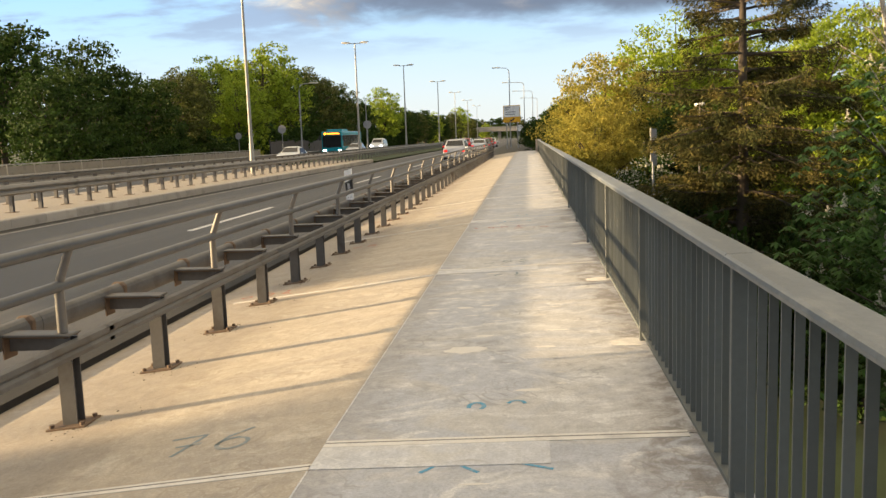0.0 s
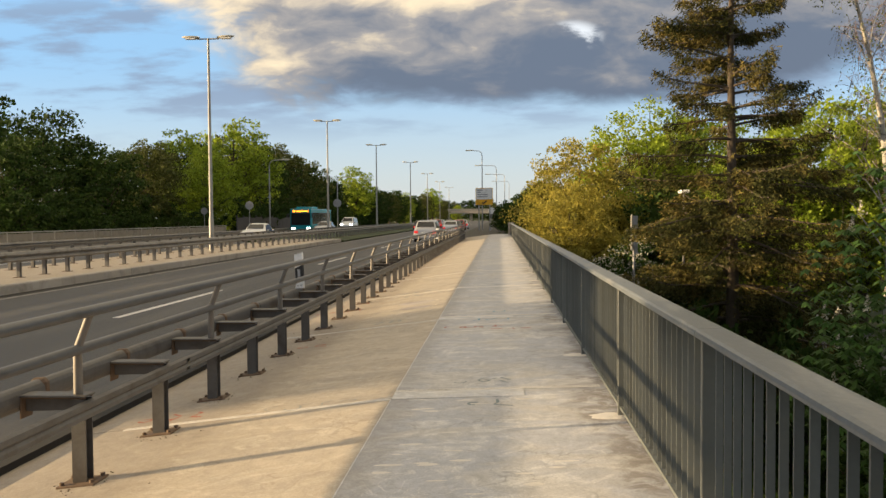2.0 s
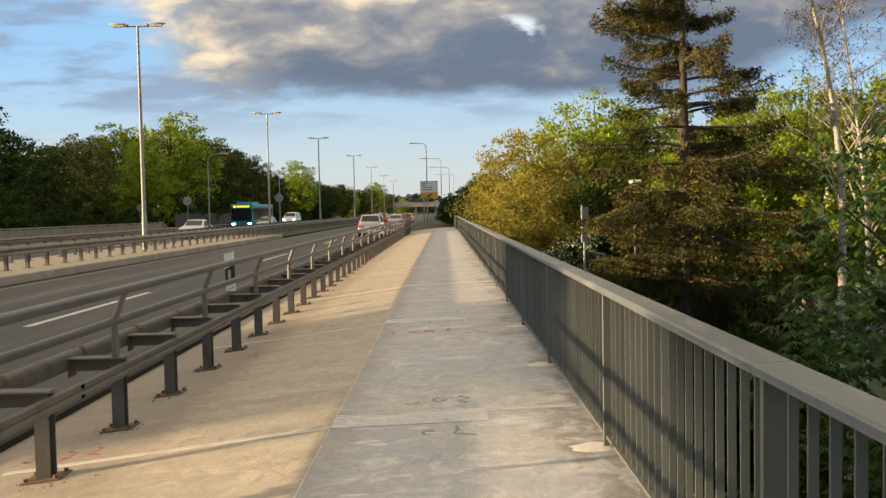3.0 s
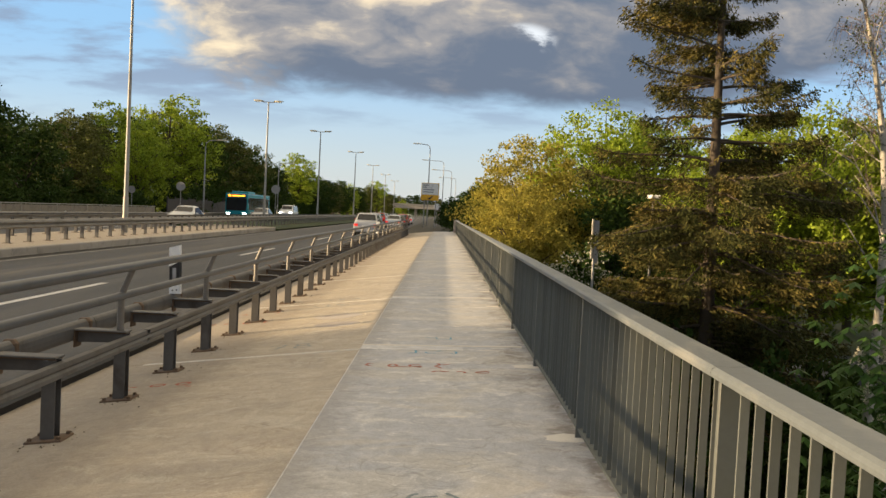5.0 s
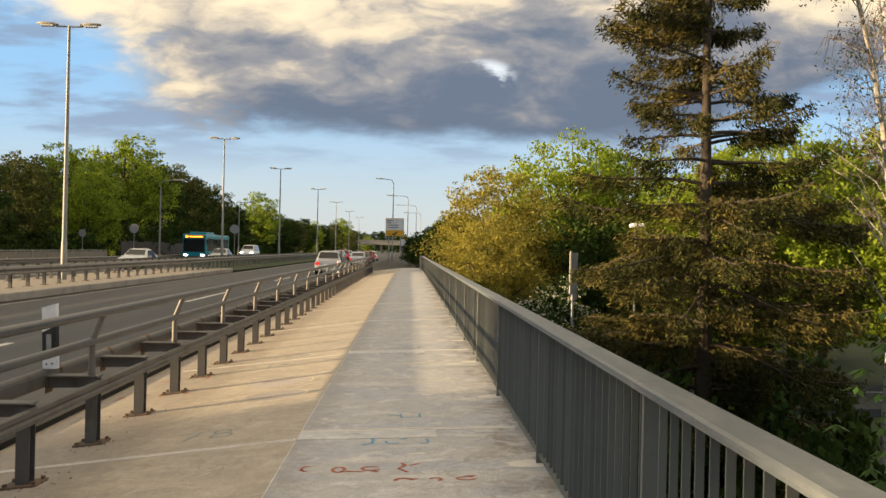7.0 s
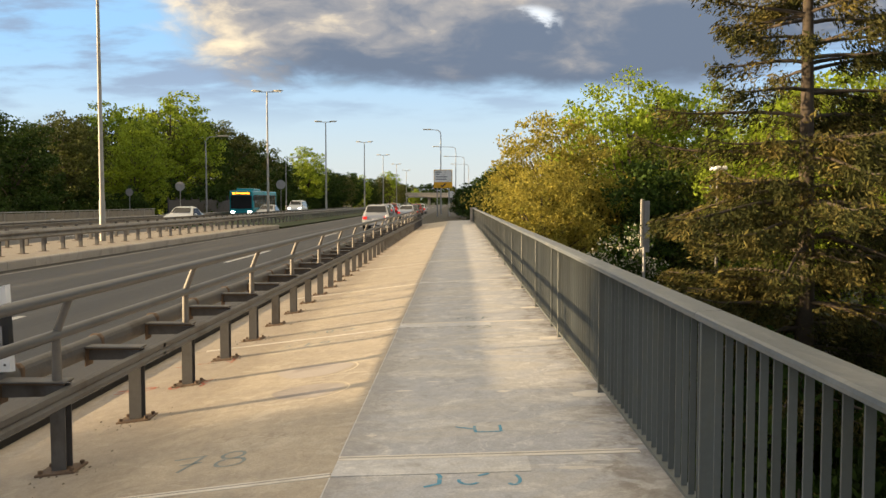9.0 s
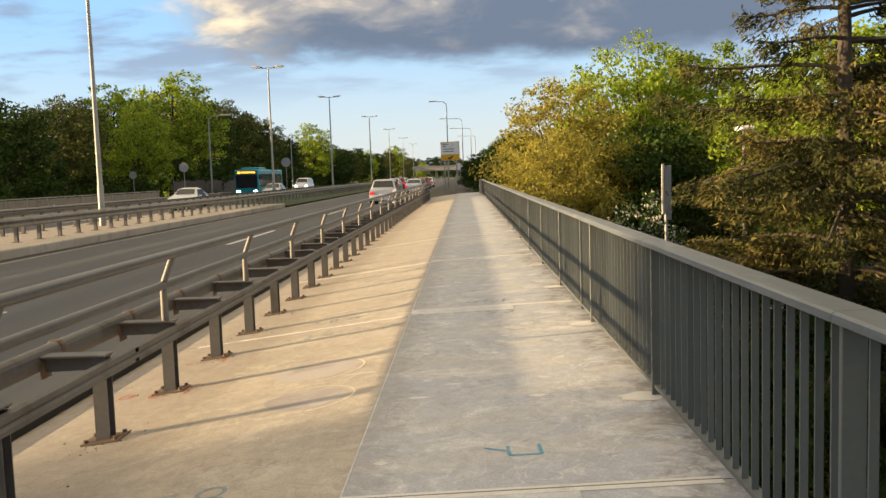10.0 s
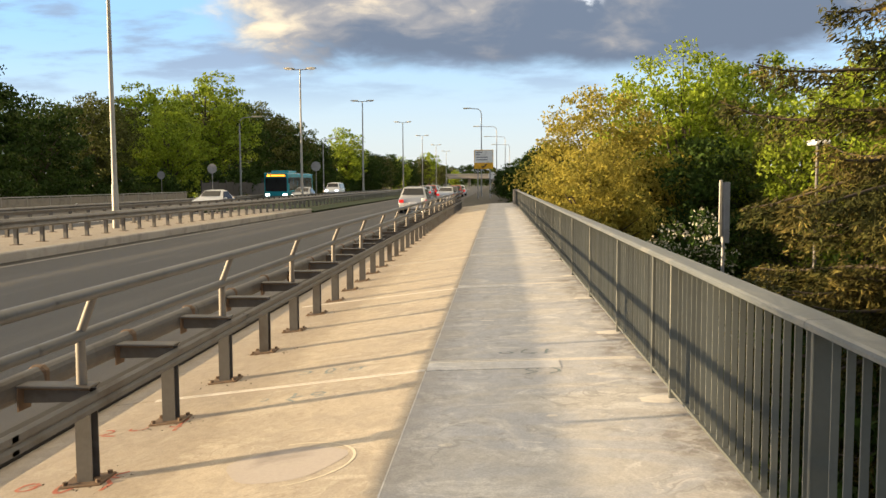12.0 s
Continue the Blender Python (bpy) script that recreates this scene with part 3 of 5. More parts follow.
for i, y in enumerate(RAIL_POSTS):
    part("railing_post", rp_me, RAILPAINT, railing).location = (X_RAIL, y, Z_RAIL)
    part("mortar_foot", foot_me, PALE, railing, "pale mortar patch at the foot").location = (X_RAIL - 0.02, y, Z_RAIL + 0.0005)
    if i + 1 == len(RAIL_POSTS):
        break
    y1 = RAIL_POSTS[i + 1]
    n = round((y1 - y) / 0.131)
    for j in range(1, n):
        yb = y + (y1 - y) * j / n
        if -2.0 < yb < 31:
            part("baluster", bar_me, RAILPAINT, railing).location = (X_RAIL + 0.012, yb, Z_RAIL)
        else:
            far_bars.box((-0.0148, -0.005, 0.075), (0.0148, 0.005, 0.957), Matrix.Translation((X_RAIL + 0.012, yb, Z_RAIL)) @ BAR_TURN)
    part("bottom_rail", Shape().box((-0.016, 0.012, 0.055), (0.040, y1 - y - 0.012, 0.075)), RAILPAINT, railing).location = (X_RAIL, y, Z_RAIL)
    cap = [(-0.050, 0.956), (-0.060, 0.962), (-0.063, 0.975), (-0.060, 0.988), (-0.048, 0.996), (0.065, 1.000), (0.085, 0.990), (0.085, 0.962), (0.075, 0.956)]
    part("top_rail", Shape().extrude(cap, 0.0, y1 - y - 0.004), RAILTOP, railing, "worn grey top rail").location = (X_RAIL, y, Z_RAIL)
tagged(part("infill_rest", far_bars, RAILPAINT, railing), kind="stuff")
sleeve = part("expansion_sleeve", Shape().box((-0.02, -0.03, 0.02), (0.03, 0.03, 0.957)), RAILPAINT, railing)
sleeve.location = (X_RAIL, 19.05, Z_RAIL)
part("end_pillar", bevelled((0.82, Y1 - 0.35, 0.1), (1.3, Y1 + 0.15, 1.32), 0.02), KERB, railing, "short concrete end pillar")

# ---------------------------------------------------------------- median barriers and far railing


def median_barrier(x, z, face, y0, y1, label):
    t = thing("median_barrier", label, "barrier", "median crash barriers")
    w = [(0.0, 0.45), (0.04, 0.47), (0.075, 0.50), (0.0, 0.575), (0.075, 0.65), (0.04, 0.72), (0.0, 0.74)]
    w = [(a * face, b) for a, b in w]
    w += [(a - 0.006 * face, b) for a, b in reversed(w)]
    post = Shape().box((-0.05, -0.05, 0.0), (0.05, -0.042, 0.68)).box((-0.05, 0.042, 0.0), (0.05, 0.05, 0.68)).box((-0.004, -0.042, 0), (0.004, 0.042, 0.68)).mesh("post", MEDIANSTEEL)
    plate = Shape().box((-0.13, -0.11, -0.005), (0.13, 0.11, 0.012)).mesh("base_plate", RUST)
    y = y0
    i = 0
    while y < y1:
        p = part("post", post, MEDIANSTEEL, t)
        p.location = (x, y, z)
        part("base_plate", plate, RUST, p)
        if i % 3 == 0:
            part("beam", Shape().extrude(w, 0, 4.05), MEDIANSTEEL, t).location = (x + 0.12 * face, y - 0.3, z + 0.002 * (i % 2))
        y += PITCH
        i += 1
    return t


median_barrier(-13.35, 0.19, 1, 8, 132, "weathered steel crash barrier on the sandy median")
median_barrier(-15.6, 0.19, -1, 14, 132, "weathered steel crash barrier facing the opposite carriageway")
median_barrier(-25.3, -0.1, 1, 34, 100, "dark steel crash barrier beside the opposite carriageway")

far_rail = thing("far_railing", "pale steel railing on the far side of the bridge", "railing")
fp = Shape().box((-0.03, -0.03, 0), (0.03, 0.03, 1.0)).mesh("railing_post", POLE)
for k in range(18):
    y = 40 + 2.6 * k
    part("railing_post", fp, POLE, far_rail).location = (-28.0, y, 0.1)
    part("rail_bar", Shape().box((-0.04, 0, 0.95), (0.04, 2.6, 1.02)), POLE, far_rail).location = (-28.0, y, 0.1)
    part("infill_panel", Shape().box((-0.01, 0.04, 0.12), (0.01, 2.56, 0.90)), material("dull_infill_mesh", (0.20, 0.18, 0.145), 0.8, mottle=0.3, stain=2.0), far_rail, "dull infill panel").location = (-28.0, y, 0.1)
tagged(part("far_walkway", Shape().extrude([(-25.0, 0.1), (-25.0, -1.2), (-28.6, -1.2), (-28.6, 0.1)], -60, 90), BEIGE), "concrete walkway on the far side of the bridge", "walkway", kind="structure")

fence = thing("board_fence", "dark weathered board fence behind the opposite road", "fence")
for k in range(16):
    y = 92 + 2.5 * k
    part("fence_panel", Shape().box((-0.03, 0.03, 0.1), (0.03, 2.47, 2.0 + 0.08 * (k % 2))), FENCE, fence).location = (-28.5 - 0.02 * k, y, -0.1)
    part("fence_post", Shape().box((-0.06, -0.06, -0.6), (0.06, 0.06, 2.15)), FENCE, fence).location = (-28.5 - 0.02 * k, y, 0)

# ---------------------------------------------------------------- delineator posts


def delineator(x, y, z, tilt=0.0):
    t = thing("delineator_post", "white plastic delineator post with a slanted black band", "delineator", "delineator posts", at=(x, y, z))
    s = Shape()
    prof = [(-0.06, -0.035), (0.06, -0.035), (0.075, 0.0), (0.03, 0.045), (-0.03, 0.045), (-0.075, 0.0)]

    def length(z0, z1, slope0=0.0, slope1=0.0):
        q = Shape()
        n = len(prof)
        v = [(px, py, z0 + slope0 * px) for px, py in prof] + [(px, py, z1 + slope1 * px) for px, py in prof]
        return q.add(v, [tuple(reversed(range(n))), tuple(range(n, 2 * n))] + [(k, (k + 1) % n, n + (k + 1) % n, n + k) for k in range(n)])
    part("shaft", length(0.0, 0.10, 0, 0.45), WHITE, t)
    part("black_band", length(0.101, 0.355, 0.45, 0.45), BLACK, t)
    part("reflector", Shape().box((-0.022, -0.043, 0.15), (0.022, -0.0355, 0.31)), REFLECT, t, "silver reflector")
    part("head", length(0.356, 0.565, 0.45, 0.25), WHITE, t)
    for dx, z0 in ((-0.025, 0.035), (0.025, 0.04)):
        part("screw", Shape().box((dx - 0.007, -0.039, z0), (dx + 0.007, -0.0352, z0 + 0.014)), BLACK, t)
    t.rotation_euler = (0, radians(tilt), 0)
    return t


delineator(-3.15, 14.72, 0.657, -2)
delineator(-3.15, 45.6, 0.657, 1)
delineator(-3.15, 66.5, 0.657, 0)
delineator(-25.6, 62, 0.1, 0)

# ---------------------------------------------------------------- street lamps


def double_lamp(x, y, h, r=0.10):
    t = thing("street_lamp", "tall pale steel street lamp with two cream heads on the median", "street lamp", "median street lamps", at=(x, y, 0.18))
    part("pole", Shape().tube([(0, 0, 0), (0, 0, 1.6), (0, 0, 1.65), (0, 0, h)], [r * 1.25, r * 1.2, r, r * 0.55], 12), POLE, t)
    part("cross_arm", Shape().tube([(-0.55, 0, h - 0.02), (0.55, 0, h - 0.02)], 0.035, 8), POLE, t)
    for sgn in (-1, 1):
        head = Shape()
        secs = ((0.45, 0.05, 0.04), (0.60, 0.13, 0.075), (0.95, 0.15, 0.085), (1.25, 0.10, 0.05), (1.33, 0.04, 0.02))
        v = []
        for d, wy, hz in secs:
            for a in range(8):
                v.append((sgn * d, wy * math.cos(a * math.tau / 8), h + 0.03 + 0.05 * d + hz * math.sin(a * math.tau / 8)))
        f = [(i * 8 + a, i * 8 + (a + 1) % 8, (i + 1) * 8 + (a + 1) % 8, (i + 1) * 8 + a) for i in range(4) for a in range(8)] + [tuple(range(8)), tuple(range(32, 40))]
        hd = part("lamp_head", head.add(v, f, True), LAMPHEAD, t)
        part("lens", Shape().box((sgn * 0.9 - 0.26, -0.11, h - 0.03), (sgn * 0.9 + 0.26, 0.11, h + 0.03)), WHITE, hd, "clouded lamp lens")
    return t


for x, y in ((-14.43, 43.1), (-15.9, 79.7), (-15.2, 106.5), (-14.45, 140.0), (-14.8, 177.0), (-15.1, 218.0), (-15.2, 260.0)):
    double_lamp(x, y, 10.65)


def arm_lamp(x, y, h, side, reach=1.8, label="grey steel street lamp with a curved arm"):
    t = thing("street_lamp", label, "street lamp", "roadside street lamps", at=(x, y, 0.0))
    part("pole", Shape().tube([(0, 0, -0.6), (0, 0, h * 0.5), (0, 0, h - 0.8)], [0.10, 0.08, 0.06], 10), SIGNGREY, t)
    part("arm", Shape().tube([(0, 0, h - 0.8), (side * 0.08, 0, h - 0.35), (side * 0.4, 0, h - 0.08), (side * (reach - 0.4), 0, h)], [0.06, 0.055, 0.05, 0.04], 8), SIGNGREY, t)
    part("lamp_head", bevelled((-0.55, -0.14, -0.07), (0.55, 0.14, 0.07), 0.05).add([], []), LAMPHEAD, t).location = (side * reach, 0, h + 0.02)
    return t


arm_lamp(-2.3, 121, 11.15, -1)
arm_lamp(-0.4, 156, 11.15, -1, 3.4)
arm_lamp(1.3, 188, 11.15, -1, 3.8)
arm_lamp(2.7, 225, 11.15, -1, 4.0)
arm_lamp(-26.2, 97, 8.5, 1)
arm_lamp(-26.6, 140, 8.5, 1)

# low lamp post beside the lower path
low_lamp = thing("path_lamp", "slim grey path lamp with a flat white head below the bridge", "street lamp", at=(6.35, 30.4, -6.2))
part("pole", Shape().tube([(0, 0, 0), (0, 0, 8.75)], [0.05, 0.035], 8), GALV, low_lamp)
part("lamp_head", bevelled((-0.16, -0.3, 8.75), (0.16, 0.2, 8.86), 0.03), WHITE, low_lamp, "flat white lamp head")

# ---------------------------------------------------------------- signs
sign = thing("direction_sign", "white and yellow road direction sign on two steel posts", "road sign", at=(-1.78, 107, 0), turn=-14)
part("sign_board", bevelled((-1.1, -0.03, 3.30), (1.1, 0.03, 5.4), 0.02), SIGNGREY, sign)
part("border", Shape().box((-1.1, -0.036, 3.30), (1.1, -0.032, 5.4)), YELLOW, sign)
part("white_field", Shape().box((-1.03, -0.042, 3.98), (1.03, -0.038, 5.33)), WHITE, sign, "white upper field")
for i, (w, z) in enumerate(((0.7, 5.12), (0.45, 4.86), (1.35, 4.58), (1.3, 4.30))):
    part("lettering", Shape().box((-0.85, -0.047, z - 0.06), (-0.85 + w, -0.044, z + 0.06)), SIGNGREY, sign)
part("arrow", Shape().add([(-0.22, -0.048, 3.42), (0.05, -0.048, 3.45), (0.40, -0.048, 3.75), (0.28, -0.048, 3.85), (-0.08, -0.048, 3.58), (-0.26, -0.048, 3.66)], [(0, 1, 2, 3, 4, 5)]), BLACK, sign)
for x in (-0.7, 0.7):
    part("sign_post", Shape().tube([(x, 0.08, -0.5), (x, 0.08, 5.3)], 0.07, 8), SIGNGREY, sign)


def disc_sign(x, y, z, r, face, label):
    t = thing("round_sign", label, "road sign", "round road signs", at=(x, y, 0))
    part("sign_post", Shape().tube([(0, 0.05, -0.6), (0, 0.05, z + r)], 0.035, 8), SIGNGREY, t)
    part("sign_disc", Shape().tube([(0, -0.012, z), (0, 0.012, z)], r, 20), face, t)


disc_sign(-0.9, 112, 2.6, 0.42, WHITE, "small round white sign on a grey post")
disc_sign(-24.7, 84, 3.1, 0.42, SIGNGREY, "back of a round grey sign on a post")
disc_sign(-17.4, 92, 3.4, 0.45, SIGNGREY, "back of a round grey sign on a post")
disc_sign(-30, 86, 2.6, 0.35, SIGNGREY, "back of a round grey sign on a post")

side_sign = thing("side_sign", "back of a narrow grey sign on a post below the bridge", "road sign", at=(4.95, 32.3, -6.2))
part("sign_post", Shape().tube([(0.02, 0, 0), (0.02, 0, 8.0)], 0.04, 8), SIGNGREY, side_sign)
part("sign_panel", bevelled((-0.09, -0.05, 6.75), (-0.02, 0.02, 8.05), 0.01), POLE, side_sign, "pale edge of the sign panel")
part("sign_box", bevelled((0.03, -0.02, 6.6), (0.16, 0.25, 8.0), 0.01), SIGNGREY, side_sign)

# ---------------------------------------------------------------- lower road beside the bridge
low_road = tagged(part("lower_road", Shape().box((3.0, 50.0, GROUND - 0.4), (120, 58.0, GROUND + 0.06)), ASPHALT), "lower asphalt road passing beside the trees", "road", kind="structure")
for k in range(14):
    for y in (52.6, 55.4):
        part("lane_dash", Shape().box((8 + 6 * k, y, GROUND + 0.055), (12 + 6 * k, y + 0.2, GROUND + 0.066)), LINE, low_road)

# far overpass across the road
overpass = thing("overpass", "pale concrete overpass far down the road", "bridge", at=(0, 395, 0))
part("deck", bevelled((-34, -3, 3.4), (14, 3, 4.6), 0.1), KERB, overpass)
part("parapet", Shape().box((-34, -3.1, 4.6), (14, -2.9, 5.6)), POLE, overpass)
for x in (-32, -24, -13, -2, 10):
    part("pier", bevelled((x - 0.6, -1, -1.0), (x + 0.6, 1, 3.4), 0.1), KERB, overpass)

# ---------------------------------------------------------------- trees


def leaf_cloud(name, rng, centres, radii, per, size, mat, flat=0.6, droop=0.0):
    """Clumps of leaves about the given centres; most leaves near a clump's outside."""
    n = len(centres) * per
    c = np.repeat(centres, per, 0)
    r = np.repeat(radii, per)[:, None]
    d = directions(rng, n)
    p = c + d * r * (rng.random((n, 1)) ** 0.45) * np.array([1, 1, flat])
    a = directions(rng, n)
    a[:, 2] -= droop
    a /= np.linalg.norm(a, axis=1, keepdims=True)
    b = np.cross(a, directions(rng, n))
    b /= np.linalg.norm(b, axis=1, keepdims=True) + 1e-6
    k = size * (0.6 + 0.8 * rng.random((n, 1)))
    return quads(name, p, a * k, b * k * 0.55, mat)


def broadleaf(seed, height, width, mat, size=0.16, clumps=170, per=70, trunk=0.22, low=0.25, bark=None, lop=1.0, puff=0.085):
    """Trunk, limbs and crown as three meshes, base at the origin."""
    rng = np.random.default_rng(seed)
    crown_c, crown_h = height * (1 + low) / 2, height * (1 - low) / 2
    d = directions(rng, clumps)
    rad = rng.random(clumps) ** 0.38
    bumpy = np.array([1 + 0.33 * noise.noise(Vector(v * 1.6) + Vector((seed * 1.7, 0, 0))) for v in d])
    centres = d * (rad * bumpy)[:, None] * np.array([width / 2, width / 2, crown_h * lop]) + np.array([0, 0, crown_c])
    radii = width * puff * (0.7 + 0.8 * rng.random(clumps))
    bark = bark or BARK
    wood = Shape().tube([(0, 0, -0.3), (0.05, 0.03, height * 0.2), (-0.08, 0.1, height * 0.5), (0.02, 0, height * 0.85)], [trunk * 1.25, trunk, trunk * 0.6, trunk * 0.12], 10).mesh("trunk", bark)
    limbs = Shape()
    for i in rng.choice(clumps, min(34, clumps), False):
        e = Vector(centres[i])
        z0 = min(max(e.z * 0.55, height * 0.16), height * 0.7)
        st = Vector((0, 0, z0))
        mid = st.lerp(e, 0.5) + Vector((0, 0, 0.06 * height * rng.random()))
        limbs.tube([st, mid, e], [trunk * 0.38, trunk * 0.22, trunk * 0.06], 5, False)
    return wood, limbs.mesh("branch_frame", bark), leaf_cloud("crown", rng, centres, radii, per, size, mat)


TREE_KINDS = {}


def tree(kind, x, y, z, scale=1.0, turn=0.0, label="", group="roadside trees", stretch=1.0):
    wood, limbs, crown = TREE_KINDS[kind]
    t = thing("tree", label, "tree", group, at=(x, y, z), turn=turn)
    t.scale = (scale, scale, scale * stretch)
    part("trunk", wood, None, t)
    tagged(part("branch_frame", limbs, None, t), kind="stuff")
    tagged(part("crown", crown, None, t), kind="stuff")
    return t


TREE_KINDS["dark"] = broadleaf(3, 12, 9.5, LEAF_DARK, 0.165, 300, 42, low=0.05)
TREE_KINDS["dark2"] = broadleaf(9, 12, 10, LEAF_DARK, 0.165, 300, 42, low=0.02, lop=0.95)
TREE_KINDS["fresh"] = broadleaf(4, 12, 9, LEAF_FRESH, 0.155, 290, 44, low=0.08)
TREE_KINDS["fresh2"] = broadleaf(14, 13, 8.5, LEAF_FRESH, 0.155, 260, 46, low=0.1)
TREE_KINDS["olive"] = broadleaf(6, 12, 8, LEAF_OLIVE, 0.14, 280, 44, low=0.1)
TREE_KINDS["gold"] = broadleaf(5, 11, 7.6, LEAF_GOLD, 0.085, 400, 100, low=0.04, puff=0.094)
TREE_KINDS["leafy"] = broadleaf(24, 12, 9, LEAF_FRESH, 0.104, 300, 92, low=0.06)
TREE_KINDS["leafy2"] = broadleaf(27, 13, 8.5, LEAF_FRESH, 0.104, 260, 92, low=0.08)
TREE_KINDS["sparse"] = broadleaf(29, 12, 8, LEAF_OLIVE, 0.08, 240, 72, low=0.08, trunk=0.15)
# added out of view: its high crown shades the railing, not the walk
TREE_KINDS["tall"] = broadleaf(33, 12.5, 8.5, LEAF_DARK, 0.165, 220, 42, low=0.56)
TREE_KINDS["far_dark"] = broadleaf(41, 12, 9.5, LEAF_DARK, 0.24, 150, 34, low=0.03)
TREE_KINDS["far_olive"] = broadleaf(43, 12, 9.0, LEAF_OLIVE, 0.24, 150, 34, low=0.03)
TREE_KINDS["shrub"] = broadleaf(7, 5, 6, LEAF_DARK, 0.14, 170, 36, trunk=0.08, low=0.0)

LBL = {"far_dark": "dense dark green broadleaf tree", "far_olive": "olive-green tree coming into leaf", "tall": "added unseen tall tree that shades the railing", "dark": "dense dark green broadleaf tree", "dark2": "dense dark green broadleaf tree", "fresh": "fresh green spring tree in evening sun", "fresh2": "fresh green spring tree in evening sun",
       "leafy": "fresh green spring tree in evening sun", "leafy2": "fresh green spring tree in evening sun", "sparse": "olive-brown tree just coming into leaf", "gold": "golden-leaved young broadleaf tree in sun", "olive": "olive-brown tree just coming into leaf", "shrub": "dark green bushy shrub"}
rng = random.Random(5)
# the wood beyond the opposite carriageway
ROW = [("dark", -74, 104, 1.9), ("dark2", -62, 95, 1.55), ("dark2", -37, 63, 0.78), ("dark", -38, 70, 1.0), ("dark2", -36, 77, 0.80), ("olive", -35, 84, 0.86), ("olive", -38, 91, 0.95), ("dark2", -43, 88, 0.95), ("fresh", -34, 98, 0.9),
       ("fresh", -39, 106, 1.12), ("dark2", -43, 114, 1.18), ("fresh", -37, 118, 1.34), ("olive", -40, 126, 1.32), ("dark", -38, 134, 1.22), ("olive", -37, 142, 1.30), ("dark2", -37, 150, 1.18), ("olive", -36, 158, 1.15), ("fresh2", -31, 184, 1.05),
       ("dark2", -35, 172, 1.0), ("dark", -31, 202, 0.85), ("dark2", -31, 216, 0.85), ("olive", -30, 232, 0.8), ("dark", -30, 248, 0.9), ("fresh", -30, 266, 0.85), ("dark2", -30, 290, 0.9), ("olive", -28, 315, 1.0), ("fresh2", -27, 345, 1.1), ("olive", -25, 372, 0.9),
       ("dark", -26, 425, 0.9), ("dark2", -14, 432, 0.75), ("olive", -3, 436, 0.8), ("dark", 8, 430, 0.9), ("olive", -22, 330, 0.7), ("fresh", -20, 410, 0.7), ("dark2", -8, 420, 0.7), ("olive", -32, 400, 1.1), ("dark", 16, 340, 1.0), ("dark2", 12, 260, 0.9)]
for kind, x, y, sc in ROW:
    tree(kind, x, y, -0.9, sc * 1.0, rng.uniform(0, 360), LBL[kind], "wood beyond the road")
for k in range(26):
    tree("shrub", -31.0 - rng.uniform(0, 3), 58 + 6.5 * k, -1.0, rng.uniform(0.7, 1.1), rng.uniform(0, 360), LBL["shrub"], "hedge beyond the road")
for k in range(16):
    kind = ("far_dark", "far_olive")[k % 2]
    tree(kind, -33 + 0.2 * k - rng.uniform(0, 5), 168 + 15 * k, -0.9, rng.uniform(0.72, 1.0), rng.uniform(0, 360), LBL[kind], "wood beyond the road")
for k in range(9):
    kind = ("far_dark", "far_olive", "far_dark")[k % 3]
    tree(kind, -30 + 6 * k, 440 + rng.uniform(0, 25), -0.9, rng.uniform(0.85, 1.15), rng.uniform(0, 360), LBL[kind], "wood beyond the road")
# unseen trees on the sun's side, level with the walk, placed to shade it
for kind, x, y, sc, st in (("dark", -46, -7.7, 1.1, 1.1), ("dark2", -48, -5.6, 0.5, 1.9), ("tall", -44, -3.4, 1.0, 1.0), ("dark2", -47, -18, 1.25, 1.0), ("dark", -46, -30, 1.25, 1.0), ("dark2", -46, 4.0, 0.49, 1.9), ("dark", -47, 6.9, 0.47, 1.9), ("dark2", -45, 5.7, 0.45, 1.8), ("dark", -50, 6.0, 0.46, 1.9)):
    tree(kind, x, y, -1.2, sc, rng.uniform(0, 360), LBL[kind], "wood beyond the road", st)
# right of the bridge
RIGHT = [("gold", 6.2, 66, 1.22, -6.0), ("gold", 4.9, 60, 0.92, -6.2), ("leafy", 12.8, 73, 1.46, -6.0), ("leafy2", 17.5, 76, 1.30, -6.0), ("dark2", 3.4, 86, 0.40, -0.4),
         ("dark", 12, 64, 0.9, -6.2), ("fresh", 20, 66, 1.15, -6.2), ("leafy", 25, 61, 1.38, -6.2), ("leafy2", 30, 58, 1.3, -6.2), ("leafy2", 19.5, 60, 1.2, -6.2), ("sparse", 23, 61, 1.1, -6.2), ("sparse", 29, 47, 1.25, -6.2), ("sparse", 17, 62, 1.0, -6.2), ("fresh2", 31, 60, 1.3, -6.2),
         ("fresh", 34, 75, 1.4, -6.2), ("dark2", 16, 88, 1.2, -5), ("dark", 4.6, 98, 0.5, -0.6), ("dark2", 5.5, 118, 0.6, -0.5), ("fresh", 7, 145, 0.7, -0.5), ("dark", 7, 180, 0.7, -0.5), ("olive", 8, 225, 0.8, -0.5), ("dark2", 8, 290, 0.9, -0.5)]
tree("dark", 4.3, 72, -3.0, 0.56, 40, LBL["dark"], "trees beside the bridge", 1.12)
for kind, x, y, sc, z in RIGHT:
    tree(kind, x, y, z, sc, rng.uniform(0, 360), LBL[kind], "trees beside the bridge")
for x, y, sc in ((4.8, 44, 0.85), (8, 38, 0.7), (5.5, 54, 0.9), (9, 22, 0.6), (6, 35, 0.6), (4.8, 60, 1.1), (13.5, 34, 0.42), (12, 39, 0.45)):
    tree("shrub", x, y, -6.3, sc, rng.uniform(0, 360), LBL["shrub"], "undergrowth beside the bridge")


